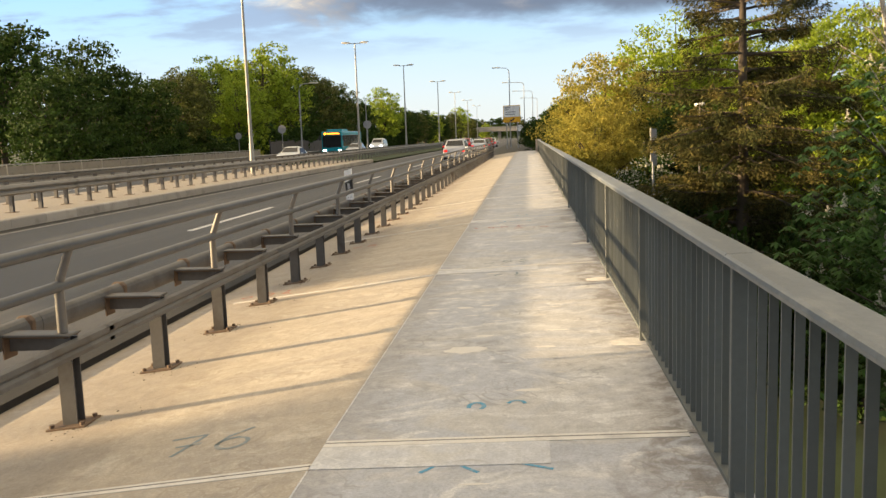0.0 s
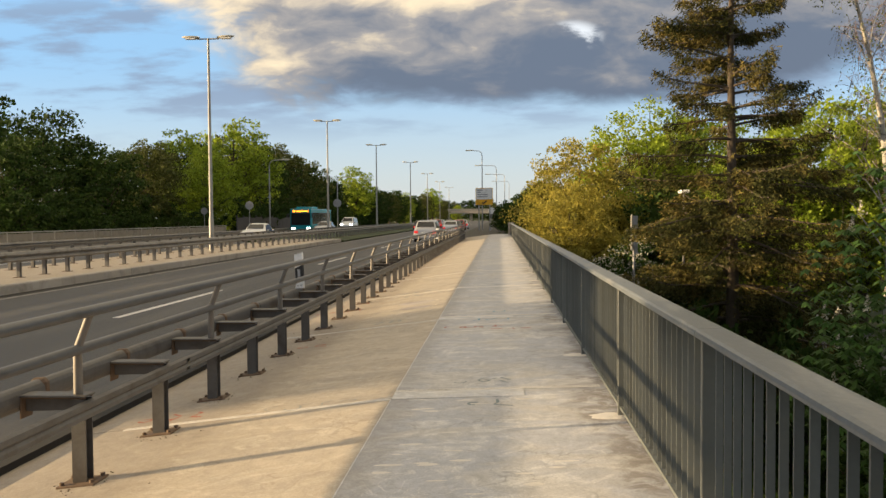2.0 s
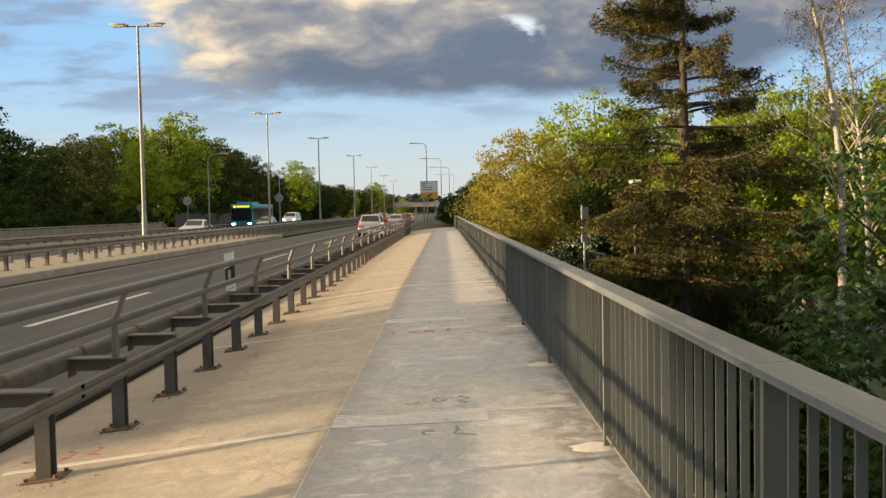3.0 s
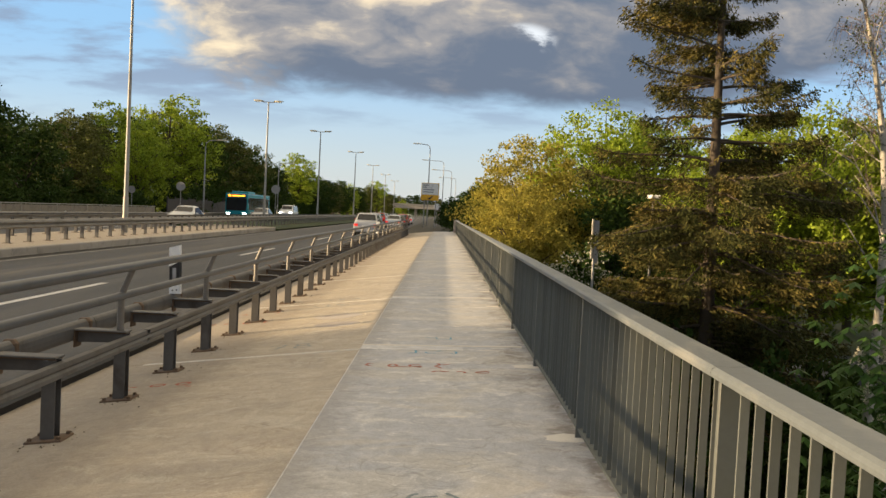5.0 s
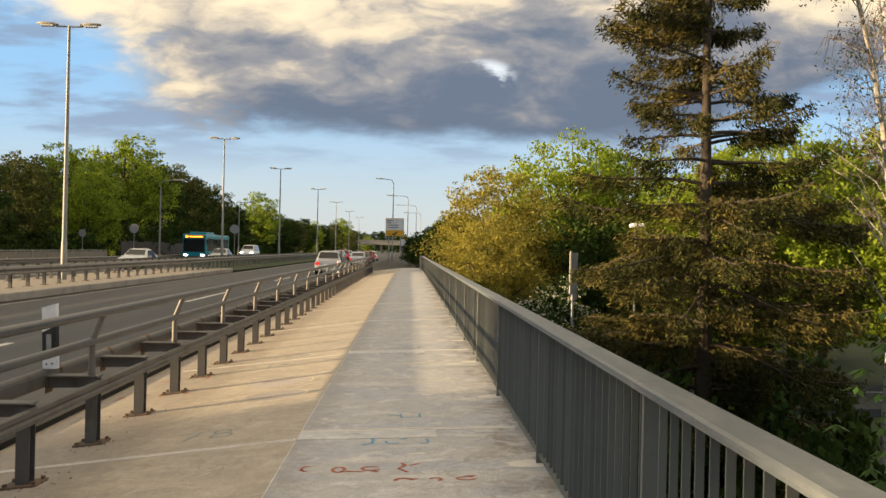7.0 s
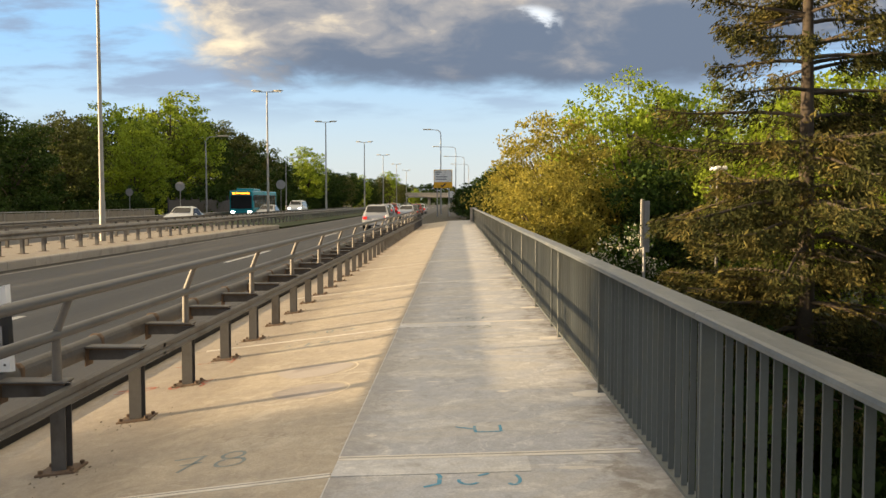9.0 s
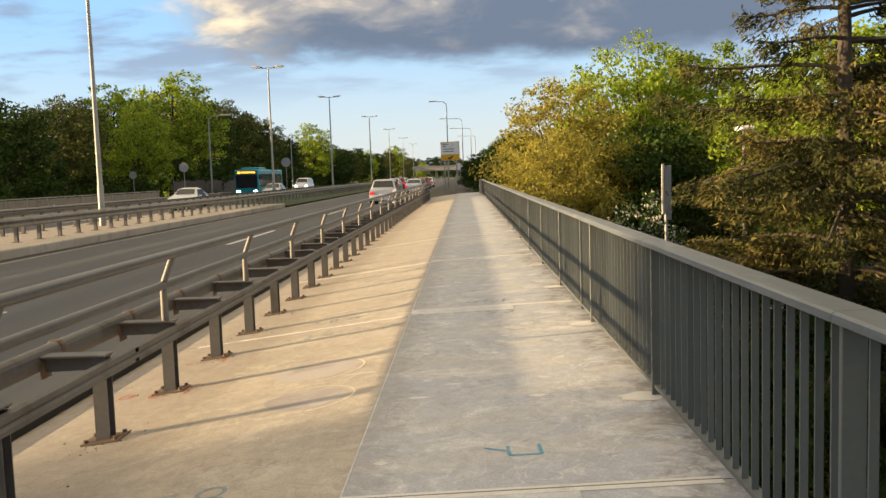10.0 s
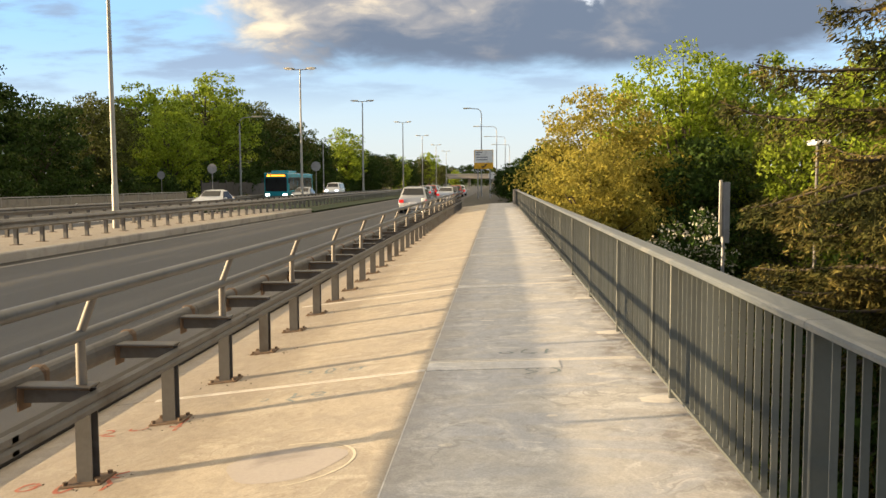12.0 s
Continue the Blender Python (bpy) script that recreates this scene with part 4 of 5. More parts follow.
for x, y, sc in ((5.6, 24.5, 0.72), (8.4, 24.2, 0.70), (7.0, 28.5, 0.85), (9.8, 28.0, 0.72)):
    tree("shrub", x, y, -6.3, sc, rng.uniform(0, 360), LBL["shrub"], "undergrowth beside the bridge", 1.5)
for x, y, sc in ((2.7, 77.5, 0.7), (2.2, 84, 0.75), (3.2, 90, 0.85), (3.6, 74.5, 0.6), (2.4, 98, 0.7), (1.7, 91, 0.7), (1.5, 101, 0.8)):
    tree("shrub", x, y, -0.4, sc, rng.uniform(0, 360), LBL["shrub"], "bushes where the walk ends")


def spruce(x, y, z, height, width, seed=2):
    rg = np.random.default_rng(seed)
    t = thing("spruce_tree", "tall ragged spruce with brownish sunlit needles", "tree", at=(x, y, z))
    part("trunk", Shape().tube([(0, 0, -0.3), (0.03, 0, height * 0.3), (-0.05, 0.05, height * 0.65), (0, 0, height)], [0.24, 0.17, 0.085, 0.02], 10), BARK, t)
    boughs = Shape()
    cen, alo = [], []
    h = 0.05 * height
    while h < height * 0.985:
        f = h / height
        reach = width / 2 * (1 - f ** 2.6)
        thin = 0.62 if 0.49 < f < 0.59 else 1.0
        for j in range(int((6.0 if f < 0.46 else 4.8) + 2 * rg.random())):
            az = rg.random() * math.tau
            ln = reach * (0.42 + 0.66 * rg.random()) * (0.85 if thin < 1 else 1)
            sag, lift = (0.10 + 0.55 * (1 - f)) * (0.6 + 0.8 * rg.random()), 0.02 + 0.3 * rg.random()
            pts = []
            h0 = h + height * 0.014 * (rg.random() - 0.5)
            for s in np.linspace(0, 1, 7):
                zz = h0 + ln * (lift * s - sag * s * s * 0.9 + 0.22 * s ** 4)
                pts.append(Vector((math.cos(az) * ln * s, math.sin(az) * ln * s, zz)))
            boughs.tube(pts, [0.055 * (1 - f * 0.6) * (1 - 0.85 * s) + 0.006 for s in np.linspace(0, 1, 7)], 4, False)
            n = int(250 * ln / 2.2 * thin * (0.5 + 0.8 * rg.random()))
            for _ in range(n):
                s = 1 - (0.92 if thin == 1 else 0.6) * (1 - rg.random() ** 0.75)
                i = min(int(s * 6), 5)
                p = pts[i].lerp(pts[i + 1], s * 6 - i)
                side = (rg.random() - 0.5) * 2
                spread = ln * (0.27 if f < 0.46 else 0.24) * (1.1 - s * 0.8)
                out = Vector((-math.sin(az), math.cos(az), 0)) * side
                hang = 0.66 * (1 - f * 0.72) * rg.random() ** 1.3 * (1 - abs(side) * 0.4)
                q = p + out * spread + Vector((0, 0, -hang))
                dr = (out * 0.55 + Vector((math.cos(az), math.sin(az), 0)) * 0.55 + Vector((0, 0, -0.55 * rg.random() - 0.15))).normalized()
                cen.append(q)
                alo.append(dr)
        h += height * (0.0225 if f < 0.46 else 0.024) * (1.15 - 0.3 * f)
    cen, alo = np.array(cen), np.array(alo)
    n = len(cen)
    cen = np.repeat(cen, 5, 0) + rg.normal(size=(5 * n, 3)) * 0.06
    alo = np.repeat(alo, 5, 0) + rg.normal(size=(5 * n, 3)) * 0.55
    alo /= np.linalg.norm(alo, axis=1, keepdims=True)
    acr = np.cross(alo, directions(rg, 5 * n))
    k = 0.057 * (0.6 + 0.9 * rg.random((5 * n, 1)))
    tagged(part("branch_frame", boughs, BARK, t), kind="stuff")
    tagged(part("foliage", quads("foliage", cen, alo * k, acr * k * 0.28, NEEDLE), None, t), kind="stuff")
    return t


spruce(6.8, 26.1, -6.2, 20.0, 7.8)


def birch(x, y, z, height, lean, seed, girth=0.135):
    rg = np.random.default_rng(seed)
    t = thing("birch_tree", "slender white-barked birch with bare hanging twigs", "tree", "birches", at=(x, y, z))
    line = [Vector((lean * s * s * height + 0.20 * math.sin(6 * s + seed), 0.2 * math.sin(7 * s), height * s)) for s in np.linspace(0, 1, 9)]
    part("trunk", Shape().tube(line, [girth * (1 - s) ** 0.8 + 0.012 for s in np.linspace(0, 1, 9)], 9), BIRCHBARK, t)
    limbs, twigs = Shape(), Shape()
    lc = []
    for j in range(34):
        s = 0.40 + 0.56 * (j + rg.random()) / 34
        i = min(int(s * 8), 7)
        p = line[i].lerp(line[i + 1], s * 8 - i)
        az, ln = rg.random() * math.tau, height * (0.10 + 0.13 * rg.random()) * (1.25 - s)
        d = Vector((math.cos(az), math.sin(az), 1.5))
        q = [p, p + d * ln * 0.4, p + d * ln * 0.75 + Vector((math.cos(az), math.sin(az), -0.2)) * ln * 0.35]
        limbs.tube(q, [0.036 * (1.2 - s), 0.020 * (1.2 - s), 0.006], 5, False)
        for _ in range(16):
            b = q[1].lerp(q[2], rg.random())
            a2 = rg.random() * math.tau
            o = Vector((math.cos(a2), math.sin(a2), 0)) * (0.15 + 0.5 * rg.random())
            e = b + o + Vector((0, 0, 0.15 - 0.9 * rg.random()))
            twigs.tube([b, b + o * 0.6 + Vector((0, 0, 0.12)), e], [0.008, 0.006, 0.003], 3, False)
            lc.append(e)
    tagged(part("branch_frame", limbs, BIRCHBARK, t), kind="stuff")
    tagged(part("twig_work", twigs, TWIG, t), kind="stuff")
    lc = np.array(lc)
    tagged(part("foliage", leaf_cloud("foliage", rg, lc[::2], np.full(len(lc[::2]), 0.3), 7, 0.036, LEAF_OLIVE), None, t), kind="stuff")


birch(11.4, 26.2, -6.2, 16.8, -0.095, 11)
birch(13.6, 29.5, -6.2, 15.5, -0.05, 12, 0.085)


def chestnut(x, y, z, height, width, seed):
    rg = np.random.default_rng(seed)
    t = thing("chestnut_tree", "dark green horse chestnut with cream flower candles", "tree", at=(x, y, z))
    n = 330
    d = directions(rg, n)
    c = d * (0.55 + 0.45 * rg.random((n, 1))) * np.array([width / 2, width / 2, height * 0.40]) + np.array([0, 0, height * 0.58])
    part("trunk", Shape().tube([(0, 0, -0.3), (0, 0.05, height * 0.4), (0.05, 0, height * 0.9)], [0.24, 0.17, 0.03], 9), BARK, t)
    limbs = Shape()
    for i in range(0, n, 6):
        e = Vector(c[i])
        limbs.tube([(0, 0, max(e.z * 0.6, 1.5)), Vector((0, 0, e.z * 0.75)).lerp(e, 0.5), e], [0.06, 0.04, 0.012], 5, False)
    tagged(part("branch_frame", limbs, BARK, t), kind="stuff")
    # palmate leaves: seven drooping leaflets about a stalk end
    stalk = np.repeat(c, 8, 0) + rg.normal(size=(8 * n, 3)) * np.array([0.34, 0.34, 0.20])
    m = len(stalk)
    cen, al, ac = [], [], []
    for j in range(7):
        a = rg.random(m) * 0.5 + j * math.tau / 7
        dr = np.stack([np.cos(a), np.sin(a), -0.35 - 0.5 * rg.random(m)], 1)
        dr /= np.linalg.norm(dr, axis=1, keepdims=True)
        up = np.stack([-np.sin(a), np.cos(a), 0 * a], 1)
        k = (0.085 + 0.04 * rg.random(m))[:, None]
        cen.append(stalk + dr * k), al.append(dr * k), ac.append(up * k * 0.38)
    tagged(part("foliage", quads("foliage", np.concatenate(cen), np.concatenate(al), np.concatenate(ac), CHEST), None, t), kind="stuff")
    f = c[rg.choice(n, 130, False)] + np.array([0, 0, 0.28])
    f = f[np.linalg.norm((f - [0, 0, height * 0.58]) / [width / 2, width / 2, height * 0.4], axis=1) > 0.75]
    hgt = rg.random((len(f) * 40, 1))
    fl = np.repeat(f, 40, 0) + np.concatenate([rg.normal(size=(len(hgt), 2)) * 0.045 * (1.1 - hgt), hgt * 0.26], 1)
    a = directions(rg, len(fl)) * 0.028
    b = np.cross(a / 0.028, directions(rg, len(fl))) * 0.02
    tagged(part("blossom", quads("blossom", fl, a, b, BLOSSOM), None, t, "cream upright flower candles"), kind="stuff")


chestnut(8.5, 15.5, -6.2, 9.9, 6.2, 21)

haw = thing("hawthorn_bush", "small bush covered in white blossom", "bush", at=(5.9, 40.5, -6.2))
rgh = np.random.default_rng(31)
hc = directions(rgh, 60) * rgh.random((60, 1)) ** 0.4 * np.array([1.7, 1.7, 2.4]) + np.array([0, 0, 4.7])
part("trunk", Shape().tube([(0, 0, -0.2), (0.1, 0, 2.5), (0, 0, 5.0)], [0.12, 0.09, 0.03], 8), BARK, haw)
part("foliage", leaf_cloud("foliage", rgh, hc, np.full(60, 0.55), 60, 0.09, LEAF_DARK), None, haw)
part("blossom", leaf_cloud("blossom", rgh, hc[hc[:, 2] > 4.3], np.full((hc[:, 2] > 4.3).sum(), 0.6), 45, 0.06, BLOSSOM), None, haw, "white blossom sprays")

# ---------------------------------------------------------------- vehicles


def vehicle(name, label, category, paint, x, y, length, width, height, profile, away=True, glass_span=(0.25, 0.8), van=False):
    """A car with its nose along +y; profile is (y share, z share) of the roofline, from tail to nose."""
    t = thing(name, label, category, "cars on the road", at=(x, y, ROAD_Z), turn=0 if away else 180)
    hw = width / 2
    belt = 0.55 * height

    def loft(secs):
        s = Shape()
        v = [q for sec in secs for q in sec]
        n = len(secs[0])
        f = [(i * n + k, i * n + k + 1, (i + 1) * n + k + 1, (i + 1) * n + k) for i in range(len(secs) - 1) for k in range(n - 1)]
        f += [(i * n + n - 1, i * n, (i + 1) * n, (i + 1) * n + n - 1) for i in range(len(secs) - 1)]
        f += [tuple(reversed(range(n))), tuple(range((len(secs) - 1) * n, len(secs) * n))]
        return s.add(v, f, True)

    secs = []
    for sy, sz in profile:
        yy = (sy - 0.5) * length
        top = sz * height
        w = hw * (0.90 if sy < 0.03 or sy > 0.97 else 1.0)
        zb = 0.22 if 0.05 < sy < 0.95 else 0.34
        tt = min(top, belt)
        roofw = w * (1 - 0.26 * max(0, (top - belt)) / (height - belt + 1e-6))
        secs.append([(-w * 0.94, yy, zb), (-w, yy, zb + 0.15), (-w, yy, tt - 0.12), (-w * 0.96, yy, tt), (-roofw * 0.93, yy, max(top - 0.03, tt)), (-roofw * 0.7, yy, max(top, tt + 0.01)),
                     (roofw * 0.7, yy, max(top, tt + 0.01)), (roofw * 0.93, yy, max(top - 0.03, tt)), (w * 0.96, yy, tt), (w, yy, tt - 0.12), (w, yy, zb + 0.15), (w * 0.94, yy, zb)])
    body = part("body", loft(secs), paint, t)
    tail, nose = -length / 2, length / 2
    zt = height * 0.93
    # rear screen, side windows, windscreen as thin shaped panes
    cut = [(p[0] - 0.5) * length for p in profile if p[1] > 0.9]
    r0, r1 = cut[0], cut[-1]

    def on_line(z, front):
        pts = list(profile) if not front else list(reversed(profile))
        for (ya, za), (yb, zb) in zip(pts, pts[1:]):
            if za <= z <= zb:
                return ((ya + (yb - ya) * (z - za) / (zb - za + 1e-9)) - 0.5) * length
        return r0
    zl = 0.70
    ry0, ry1, r0w, r1w = on_line(zl, False), on_line(zl, True), on_line(0.94, False), on_line(0.94, True)
    gw = hw * 0.74
    part("rear_window", Shape().add([(-gw * 1.0, ry0 - 0.03, zl * height), (gw * 1.0, ry0 - 0.03, zl * height), (gw * 0.86, r0w - 0.05, 0.94 * height), (-gw * 0.86, r0w - 0.05, 0.94 * height), (-gw * 1.0, ry0 + 0.03, zl * height), (gw * 1.0, ry0 + 0.03, zl * height), (gw * 0.86, r0w + 0.03, 0.94 * height), (-gw * 0.86, r0w + 0.03, 0.94 * height)],
         [(0, 1, 2, 3), (7, 6, 5, 4), (0, 4, 5, 1), (2, 6, 7, 3), (1, 5, 6, 2), (0, 3, 7, 4)]), GLASS, t)
    part("windscreen", Shape().add([(-gw * 1.02, ry1 + 0.03, zl * height), (gw * 1.02, ry1 + 0.03, zl * height), (gw * 0.86, r1w + 0.05, 0.94 * height), (-gw * 0.86, r1w + 0.05, 0.94 * height), (-gw * 1.02, ry1 - 0.03, zl * height), (gw * 1.02, ry1 - 0.03, zl * height), (gw * 0.86, r1w - 0.03, 0.94 * height), (-gw * 0.86, r1w - 0.03, 0.94 * height)],
         [(3, 2, 1, 0), (4, 5, 6, 7), (1, 5, 4, 0), (3, 7, 6, 2), (2, 6, 5, 1), (4, 7, 3, 0)]), GLASS, t)
    for sgn in (-1, 1):
        xa, xb = sgn * (hw * 0.985), sgn * (hw * 0.80)
        part("side_window", Shape().add([(xa, ry0 + 0.25, belt + 0.03), (xa, ry1 - 0.25, belt + 0.03), (xb, r1 - 0.05, zt - 0.03), (xb, r0 + 0.1, zt - 0.03), (xa - sgn * 0.05, ry0 + 0.25, belt + 0.03), (xa - sgn * 0.05, ry1 - 0.25, belt + 0.03), (xb - sgn * 0.05, r1 - 0.05, zt - 0.03), (xb - sgn * 0.05, r0 + 0.1, zt - 0.03)],
             [(0, 1, 2, 3), (7, 6, 5, 4), (0, 4, 5, 1), (2, 6, 7, 3), (1, 5, 6, 2), (0, 3, 7, 4)]), GLASS, t)
        lamp = part("tail_light", bevelled((sgn * hw * 0.62, tail - 0.03, belt - 0.22), (sgn * hw * 0.93, tail + 0.12, belt - 0.04), 0.015) if sgn > 0 else bevelled((-hw * 0.93, tail - 0.03, belt - 0.22), (-hw * 0.62, tail + 0.12, belt - 0.04), 0.015), TAIL, t, "red tail light")
        a, b = sorted((sgn * hw * 0.55, sgn * hw * 0.9))
        part("headlight", bevelled((a, nose - 0.12, belt - 0.25), (b, nose + 0.03, belt - 0.10), 0.015), HEAD, t, "lit headlight")
        part("mirror", bevelled((min(sgn * hw, sgn * (hw + 0.18)), ry1 - 0.35, belt), (max(sgn * hw, sgn * (hw + 0.18)), ry1 - 0.2, belt + 0.14), 0.03), paint, t)
        for wy in (tail + length * 0.19, nose - length * 0.19):
            xo, xi = sgn * (hw + 0.005), sgn * (hw - 0.2)
            w = part("wheel", Shape().tube([(xi, wy, 0.32), (xo, wy, 0.32)], 0.32, 20), TYRE, t)
            part("rim", Shape().tube([(xo - sgn * 0.02, wy, 0.32), (xo + sgn * 0.006, wy, 0.32)], 0.21, 14), RIM, w)
    part("number_plate", Shape().box((-0.26, tail - 0.035, belt - 0.3), (0.26, tail - 0.02, belt - 0.19)), WHITE, t, "pale number plate")
    part("bumper", bevelled((-hw * 0.9, tail - 0.06, 0.28), (hw * 0.9, tail + 0.1, 0.46), 0.03), BLACK if van else paint, t)
    return t


def paint(name, c):
    return material(name, c, 0.25, 0.15, mottle=0.03, bump=0, stain=0.6, tint=tuple(v * 0.9 for v in c))


SILVER, CREAM, DARKBLUE, WHITEP, REDP = paint("silver_car_paint", (0.42, 0.43, 0.44)), paint("cream_car_paint", (0.62, 0.56, 0.40)), paint("dark_blue_car_paint", (0.02, 0.025, 0.045)), paint("white_car_paint", (0.65, 0.66, 0.66)), paint("red_car_paint", (0.35, 0.03, 0.025))
HATCH = [(0.0, 0.50), (0.03, 0.62), (0.05, 0.66), (0.17, 0.97), (0.35, 1.0), (0.55, 0.98), (0.74, 0.64), (0.95, 0.50), (1.0, 0.40)]
SALOON = [(0.0, 0.50), (0.02, 0.64), (0.14, 0.68), (0.30, 0.96), (0.42, 1.0), (0.55, 0.97), (0.72, 0.66), (0.95, 0.52), (1.0, 0.42)]
VAN = [(0.0, 0.50), (0.02, 0.70), (0.05, 0.95), (0.3, 1.0), (0.6, 0.99), (0.70, 0.95), (0.85, 0.58), (0.97, 0.46), (1.0, 0.38)]
vehicle("car", "silver estate car driving off along the road", "car", SILVER, -5.4, 66, 4.3, 1.8, 1.62, HATCH, glass_span=(0.05, 0.74))
vehicle("car", "dark hatchback in the queue of traffic", "car", DARKBLUE, -9.3, 104, 4.2, 1.8, 1.48, HATCH, glass_span=(0.05, 0.74))
vehicle("car", "white saloon car in the queue of traffic", "car", WHITEP, -5.4, 98, 4.6, 1.8, 1.45, SALOON, glass_span=(0.14, 0.72))
vehicle("car", "red hatchback in the queue of traffic", "car", REDP, -5.6, 122, 4.2, 1.8, 1.5, HATCH, glass_span=(0.05, 0.74))
vehicle("car", "silver saloon in the queue of traffic", "car", SILVER, -9.6, 140, 4.6, 1.8, 1.45, SALOON, glass_span=(0.14, 0.72))
vehicle("car", "dark saloon car in the queue of traffic", "car", DARKBLUE, -5.5, 110, 4.6, 1.8, 1.45, SALOON, glass_span=(0.14, 0.72))
vehicle("car", "silver hatchback in the queue of traffic", "car", SILVER, -9.1, 117, 4.2, 1.8, 1.5, HATCH, glass_span=(0.05, 0.74))
vehicle("car", "red hatchback in the queue of traffic", "car", REDP, -9.3, 129, 4.2, 1.8, 1.5, HATCH, glass_span=(0.05, 0.74))
vehicle("car", "white saloon car in the queue of traffic", "car", WHITEP, -5.6, 134, 4.6, 1.8, 1.45, SALOON, glass_span=(0.14, 0.72))
vehicle("car", "silver car coming towards the bridge with lights on", "car", SILVER, -20.0, 98, 4.4, 1.8, 1.48, SALOON, away=False, glass_span=(0.14, 0.72))
vehicle("car", "white van coming towards the bridge with lights on", "van", WHITEP, -22.2, 126, 4.9, 1.95, 1.95, VAN, away=False, glass_span=(0.03, 0.85), van=True)

vehicle("car", "white car crossing on the opposite carriageway", "car", WHITEP, -19.8, 70, 4.4, 1.8, 1.47, SALOON, away=False, glass_span=(0.14, 0.72))

TEAL = paint("teal_bus_paint", (0.01, 0.27, 0.33))
bus = thing("bus", "teal city bus with an orange destination display", "bus", at=(-22.9, 104, ROAD_Z))
part("body", bevelled((-1.25, -5.8, 0.3), (1.25, 5.8, 2.95), 0.12, 3), TEAL, bus)
part("roof_unit", bevelled((-0.95, -4.2, 2.93), (0.95, -1.0, 3.2), 0.08, 2), TEAL, bus)
part("windscreen", bevelled((-1.12, -5.85, 1.05), (1.12, -5.77, 2.45), 0.03, 2), GLASS, bus)
part("destination_display", Shape().box((-1.0, -5.84, 2.52), (1.0, -5.77, 2.82)), BLACK, bus)
part("display_text", Shape().box((-0.92, -5.855, 2.57), (-0.62, -5.845, 2.77)).box((-0.5, -5.855, 2.6), (0.92, -5.845, 2.74)), glow("orange_display", (1.0, 0.30, 0.02), 2.0), bus, "orange lit lettering")
for k in range(6):
    part("side_window", bevelled((1.22, -5.2 + 1.75 * k, 1.15), (1.27, -3.55 + 1.75 * k, 2.5), 0.02), GLASS, bus)
for sx in (-1, 1):
    part("headlight", bevelled((sx * 0.9 - 0.2, -5.86, 0.6), (sx * 0.9 + 0.2, -5.76, 0.8), 0.03), HEAD, bus, "lit headlight")
    part("mirror", bevelled((sx * 1.42 - 0.1, -6.0, 1.9), (sx * 1.42 + 0.1, -5.9, 2.4), 0.03), BLACK, bus)
    for wy in (-3.2, 3.0):
        w = part("wheel", Shape().tube([(sx * 1.0, wy, 0.48), (sx * 1.27, wy, 0.48)], 0.48, 20), TYRE, bus)
        part("rim", Shape().tube([(sx * 1.25, wy, 0.48), (sx * 1.28, wy, 0.48)], 0.28, 12), RIM, w)
part("bumper", bevelled((-1.2, -5.9, 0.3), (1.2, -5.78, 0.5), 0.03), BLACK, bus)

# ---------------------------------------------------------------- marks on the walk


def ribbon(points, w, x, y, turn=0.0, size=1.0):
    """A flat painted stroke on the walk, following its cross-fall."""
    c, s_ = math.cos(radians(turn)), math.sin(radians(turn))
    pts = [Vector((x + size * (px * c - py * s_), y + size * (px * s_ + py * c), 0)) for px, py in points]
    s = Shape()
    v = []
    for i, p in enumerate(pts):
        d = (pts[min(i + 1, len(pts) - 1)] - pts[max(i - 1, 0)]).normalized()
        nrm = Vector((-d.y, d.x, 0)) * w / 2
        for q in (p - nrm, p + nrm):
            v.append((q.x, q.y, deck_z(q.x) + 0.0018))
    return s.add(v, [(2 * i, 2 * i + 1, 2 * i + 3, 2 * i + 2) for i in range(len(pts) - 1)])


def arc(cx, cy, rx, ry, a0, a1, n=14):
    return [(cx + rx * math.cos(radians(a0 + (a1 - a0) * i / n)), cy + ry * math.sin(radians(a0 + (a1 - a0) * i / n))) for i in range(n + 1)]


STROKES = {"7": [[(-0.11, 0.15), (0.0, 0.155), (0.10, 0.16)], [(0.10, 0.17), (0.04, 0.0), (-0.03, -0.16)], [(-0.05, 0.0), (0.10, 0.01)]], "6": [[(0.08, 0.17), (-0.05, 0.06), (-0.09, -0.06)] + arc(0, -0.07, 0.09, 0.09, 180, 540)],
           "8": [arc(0, 0.085, 0.075, 0.08, -90, 270), arc(0, -0.085, 0.095, 0.09, 90, 450)], "H": [[(-0.1, 0.14), (-0.1, -0.14)], [(0.1, 0.14), (0.1, -0.14)], [(-0.1, 0), (0.1, 0)]],
           "S": [arc(0, 0.07, 0.08, 0.08, 20, 250), arc(0, -0.08, 0.08, 0.08, 70, -160)], "3": [arc(0, 0.08, 0.08, 0.08, 150, -80), arc(0, -0.08, 0.09, 0.09, 80, -150)]}


def mark(text, x, y, mat, size=1.0, turn=0.0, w=0.02, label="sprayed surveyor's mark on the concrete"):
    t = thing("spray_mark", label, "marking", "sprayed marks on the walk", kind="")
    for i, ch in enumerate(text):
        for st in STROKES[ch]:
            off = (i - (len(text) - 1) / 2) * 0.30
            part("stroke", ribbon([(px + off, py) for px, py in st], w, x, y, turn, size), mat, t)


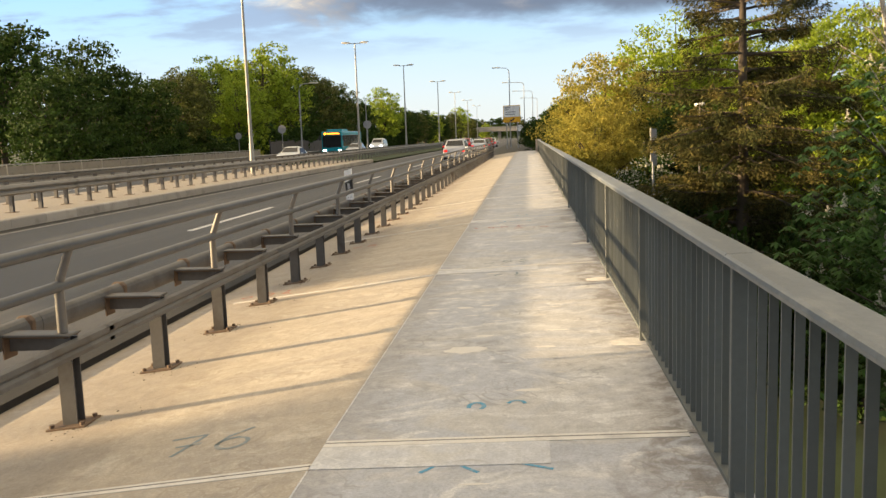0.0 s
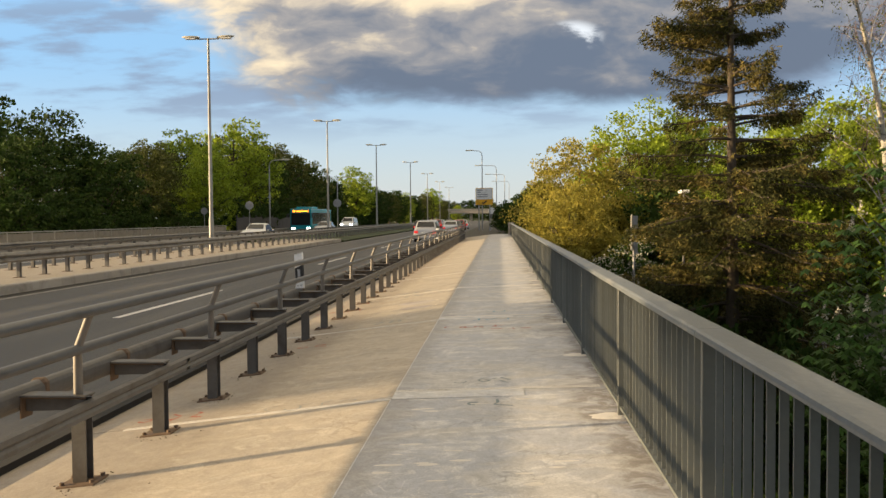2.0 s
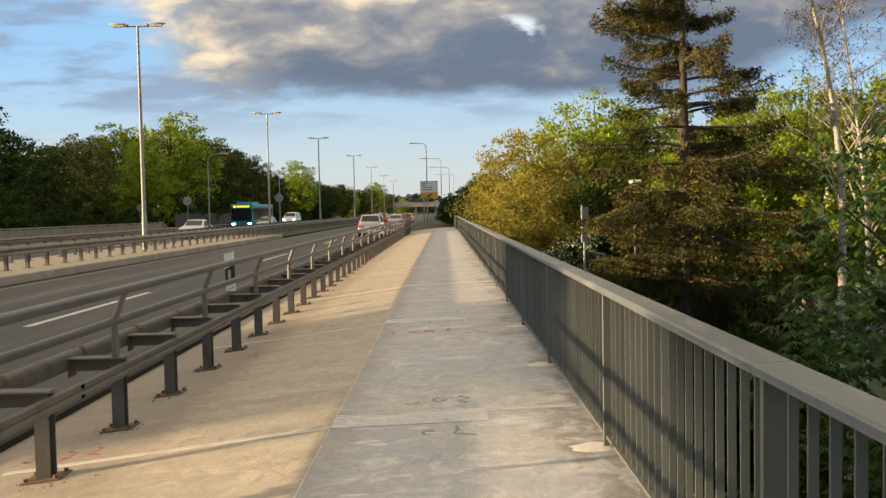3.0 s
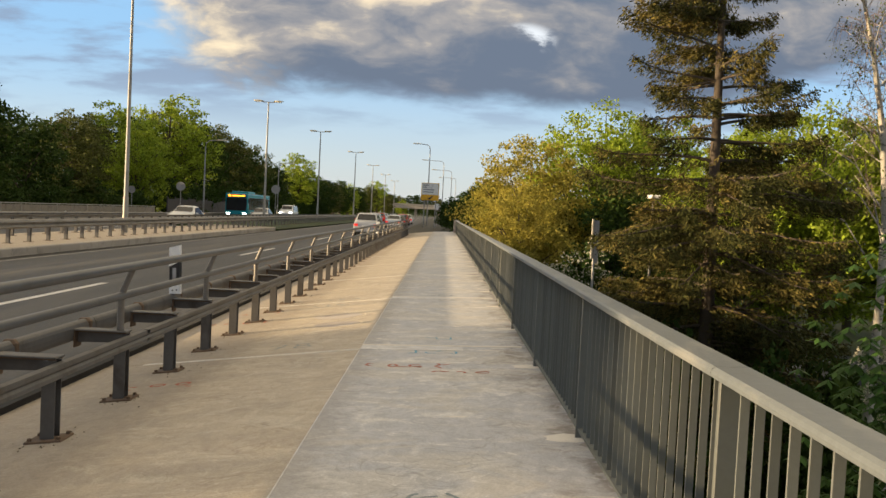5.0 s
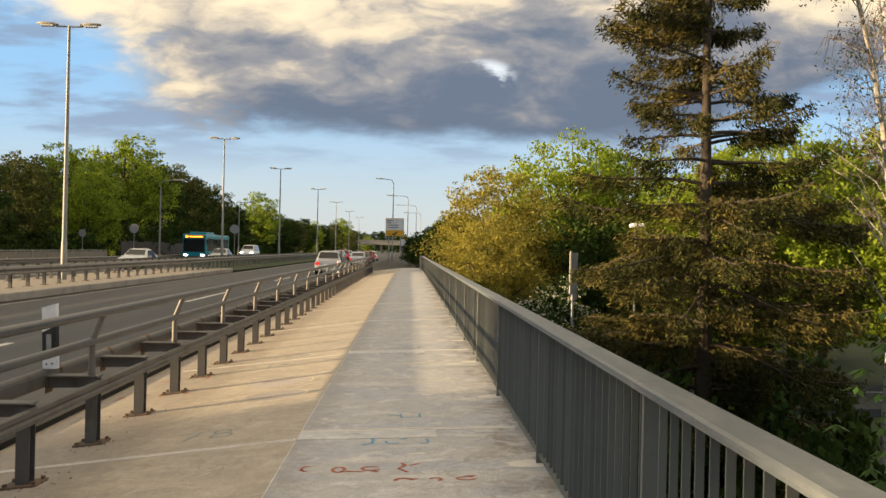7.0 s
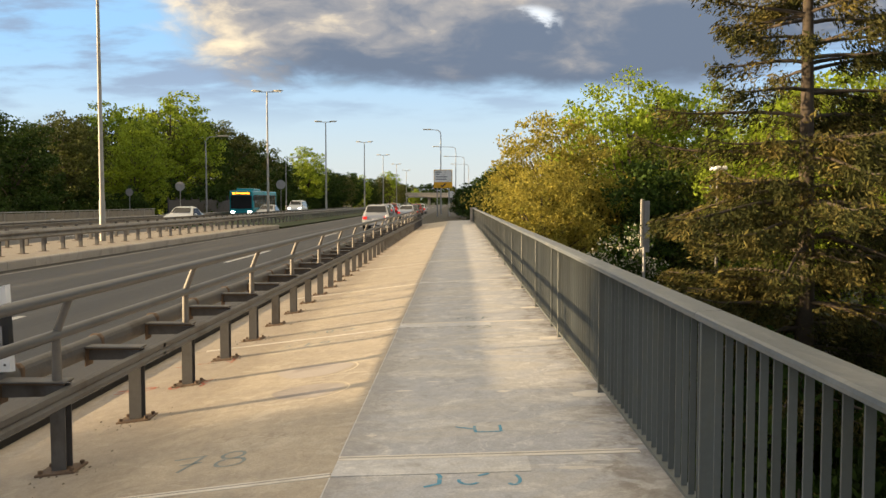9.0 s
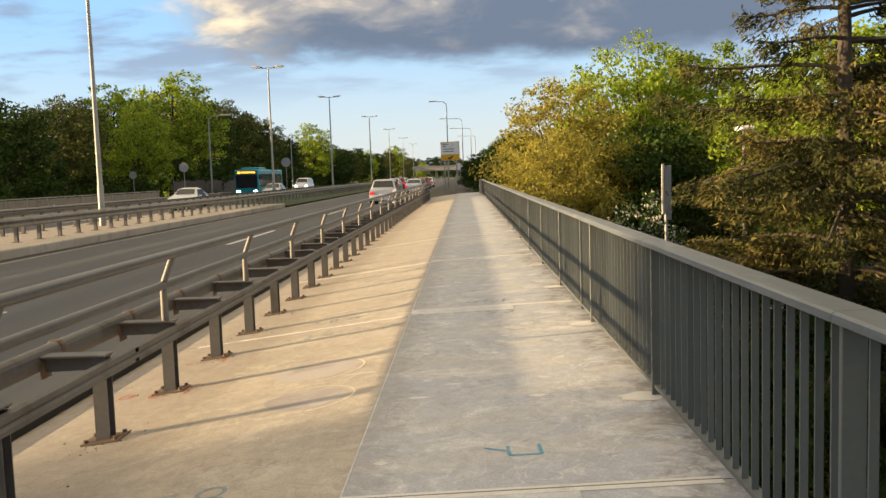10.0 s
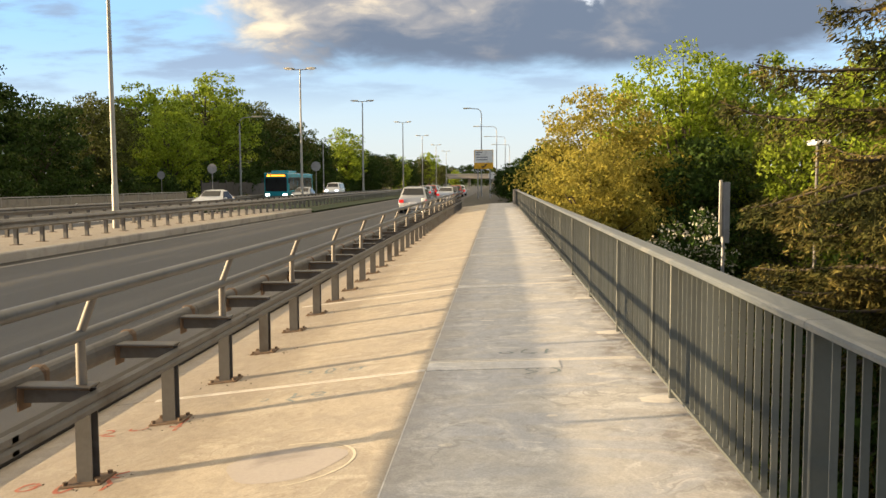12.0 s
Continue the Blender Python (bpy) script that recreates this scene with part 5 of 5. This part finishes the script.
def scribble(x, y, mat, seed, n=3, size=0.3, w=0.022, label="sprayed scribble on the concrete"):
    """Loose strokes that spell nothing."""
    rg = random.Random(seed)
    t = thing("spray_mark", label, "marking", "sprayed marks on the walk")
    for i in range(n):
        cx = (i - (n - 1) / 2) * size * 0.8
        if rg.random() < 0.5:
            a0 = rg.uniform(0, 360)
            pts = arc(cx, rg.uniform(-0.04, 0.04), size * rg.uniform(0.12, 0.25), size * rg.uniform(0.15, 0.3), a0, a0 + rg.uniform(150, 400), 12)
        else:
            pts = [(cx + rg.uniform(-0.3, 0.3) * size, (0.45 - 0.3 * q) * size + rg.uniform(-0.08, 0.08) * size) for q in range(4)]
        part("stroke", ribbon(pts, w * rg.uniform(0.6, 1.0), x, y), mat, t)
        if rg.random() < 0.7:
            q0 = (cx + rg.uniform(-0.2, 0.2) * size, rg.uniform(-0.3, 0.3) * size)
            part("stroke", ribbon([q0, (q0[0] + rg.uniform(0.15, 0.5) * size, q0[1] + rg.uniform(-0.2, 0.2) * size)], w * 0.8, x, y), mat, t)


B_LBL, D_LBL, R_LBL = "blue sprayed scribble on the grey concrete", "faded blue sprayed scribble on the concrete", "red sprayed scribble on the concrete"
mark("76", -1.55, 3.27, SPRAY_DULL, 0.95, 6, 0.026)
mark("78", -1.70, 14.45, SPRAY_DULL, 0.95, 6, 0.026)
for args in ((0.02, 3.5, SPRAY_BLUE, 1, 2, 0.28, 0.030, B_LBL), (-0.02, 2.72, SPRAY_BLUE, 2, 3, 0.30, 0.030, B_LBL), (-0.05, 8.95, SPRAY_DULL, 3, 3, 0.28, 0.028, D_LBL), (0.0, 8.0, SPRAY_DULL, 4, 2, 0.3, 0.028, D_LBL),
             (-0.05, 13.72, SPRAY_BLUE, 5, 3, 0.30, 0.030, B_LBL), (-0.3, 12.9, SPRAY_RED, 7, 4, 0.28, 0.032, R_LBL), (0.25, 12.6, SPRAY_RED, 8, 3, 0.26, 0.032, R_LBL),
             (0.05, 20.1, SPRAY_DULL, 9, 3, 0.25, 0.028, D_LBL), (0.15, 19.3, SPRAY_DULL, 10, 2, 0.25, 0.028, D_LBL), (-1.75, 19.9, SPRAY_DULL, 11, 3, 0.3, 0.028, D_LBL), (-1.9, 19.0, SPRAY_DULL, 12, 3, 0.28, 0.028, D_LBL),
             (-2.95, 18.5, SPRAY_RED, 13, 3, 0.34, 0.032, R_LBL), (-3.0, 17.3, SPRAY_RED, 14, 4, 0.36, 0.032, R_LBL), (-2.6, 12.5, SPRAY_RED, 15, 3, 0.3, 0.032, R_LBL), (-2.9, 8.6, SPRAY_RED, 16, 3, 0.3, 0.032, R_LBL), (-1.6, 8.4, SPRAY_DULL, 17, 4, 0.3, 0.016, D_LBL)):
    scribble(*args)
tick = thing("spray_mark", B_LBL, "marking", "sprayed marks on the walk")
for st in ([(-0.13, 0.05), (0.0, -0.02)], [(0.0, 0.06), (0.005, -0.09)], [(0.0, -0.09), (0.17, -0.09)], [(0.17, 0.07), (0.175, -0.09)]):
    part("stroke", ribbon(st, 0.020, 0.0, 14.75), SPRAY_BLUE, tick)
CHALK = material("chalk_line", (0.60, 0.54, 0.43), 0.9, mottle=0.3)
PATCH = material("grey_mortar_patch", (0.39, 0.35, 0.325), 0.85, mottle=0.15)
for x, y, r in ((-1.5, 17.25, 0.42), (-1.4, 16.3, 0.36)):
    c = thing("chalk_ring", "pale chalk ring round a mended patch of concrete", "marking", "chalk rings")
    part("ring", ribbon(arc(0, 0, r, r * 0.95, -80, 100, 22), 0.018, x, y), CHALK, c)
    v = [(x + r * 0.85 * math.cos(a) * (1 + 0.12 * math.sin(3 * a)), y + r * 0.75 * math.sin(a)) for a in np.linspace(0, math.tau, 25)[:-1]]
    part("patch", Shape().add([(px, py, deck_z(px) + 0.001) for px, py in v], [tuple(range(24))]), PATCH, c)
# dark soil caught about the post feet
rgs = np.random.default_rng(77)
for k in range(0, 26):
    y = k * PITCH
    t = thing("soil_patch", "dark crumbly soil gathered at a post foot", "soil", "soil at the post feet")
    s = Shape()
    n = 46
    for _ in range(n):
        a, r = rgs.random() * math.tau, abs(rgs.normal()) * 0.16
        px, py, q = X_BAR + 0.04 + math.cos(a) * r * 1.1, y - 0.05 + math.sin(a) * r, 0.003 + 0.007 * rgs.random()
        z = deck_z(px)
        s.add([(px - q, py - q, z), (px + q, py - q * 0.6, z), (px + q * 0.4, py + q, z), (px, py, z + q * 0.9)], [(0, 1, 3), (1, 2, 3), (2, 0, 3)])
    tagged(part("crumb_layer", s, material("dark_soil", (0.10, 0.075, 0.05), 0.95, mottle=0.3), t), kind="stuff")
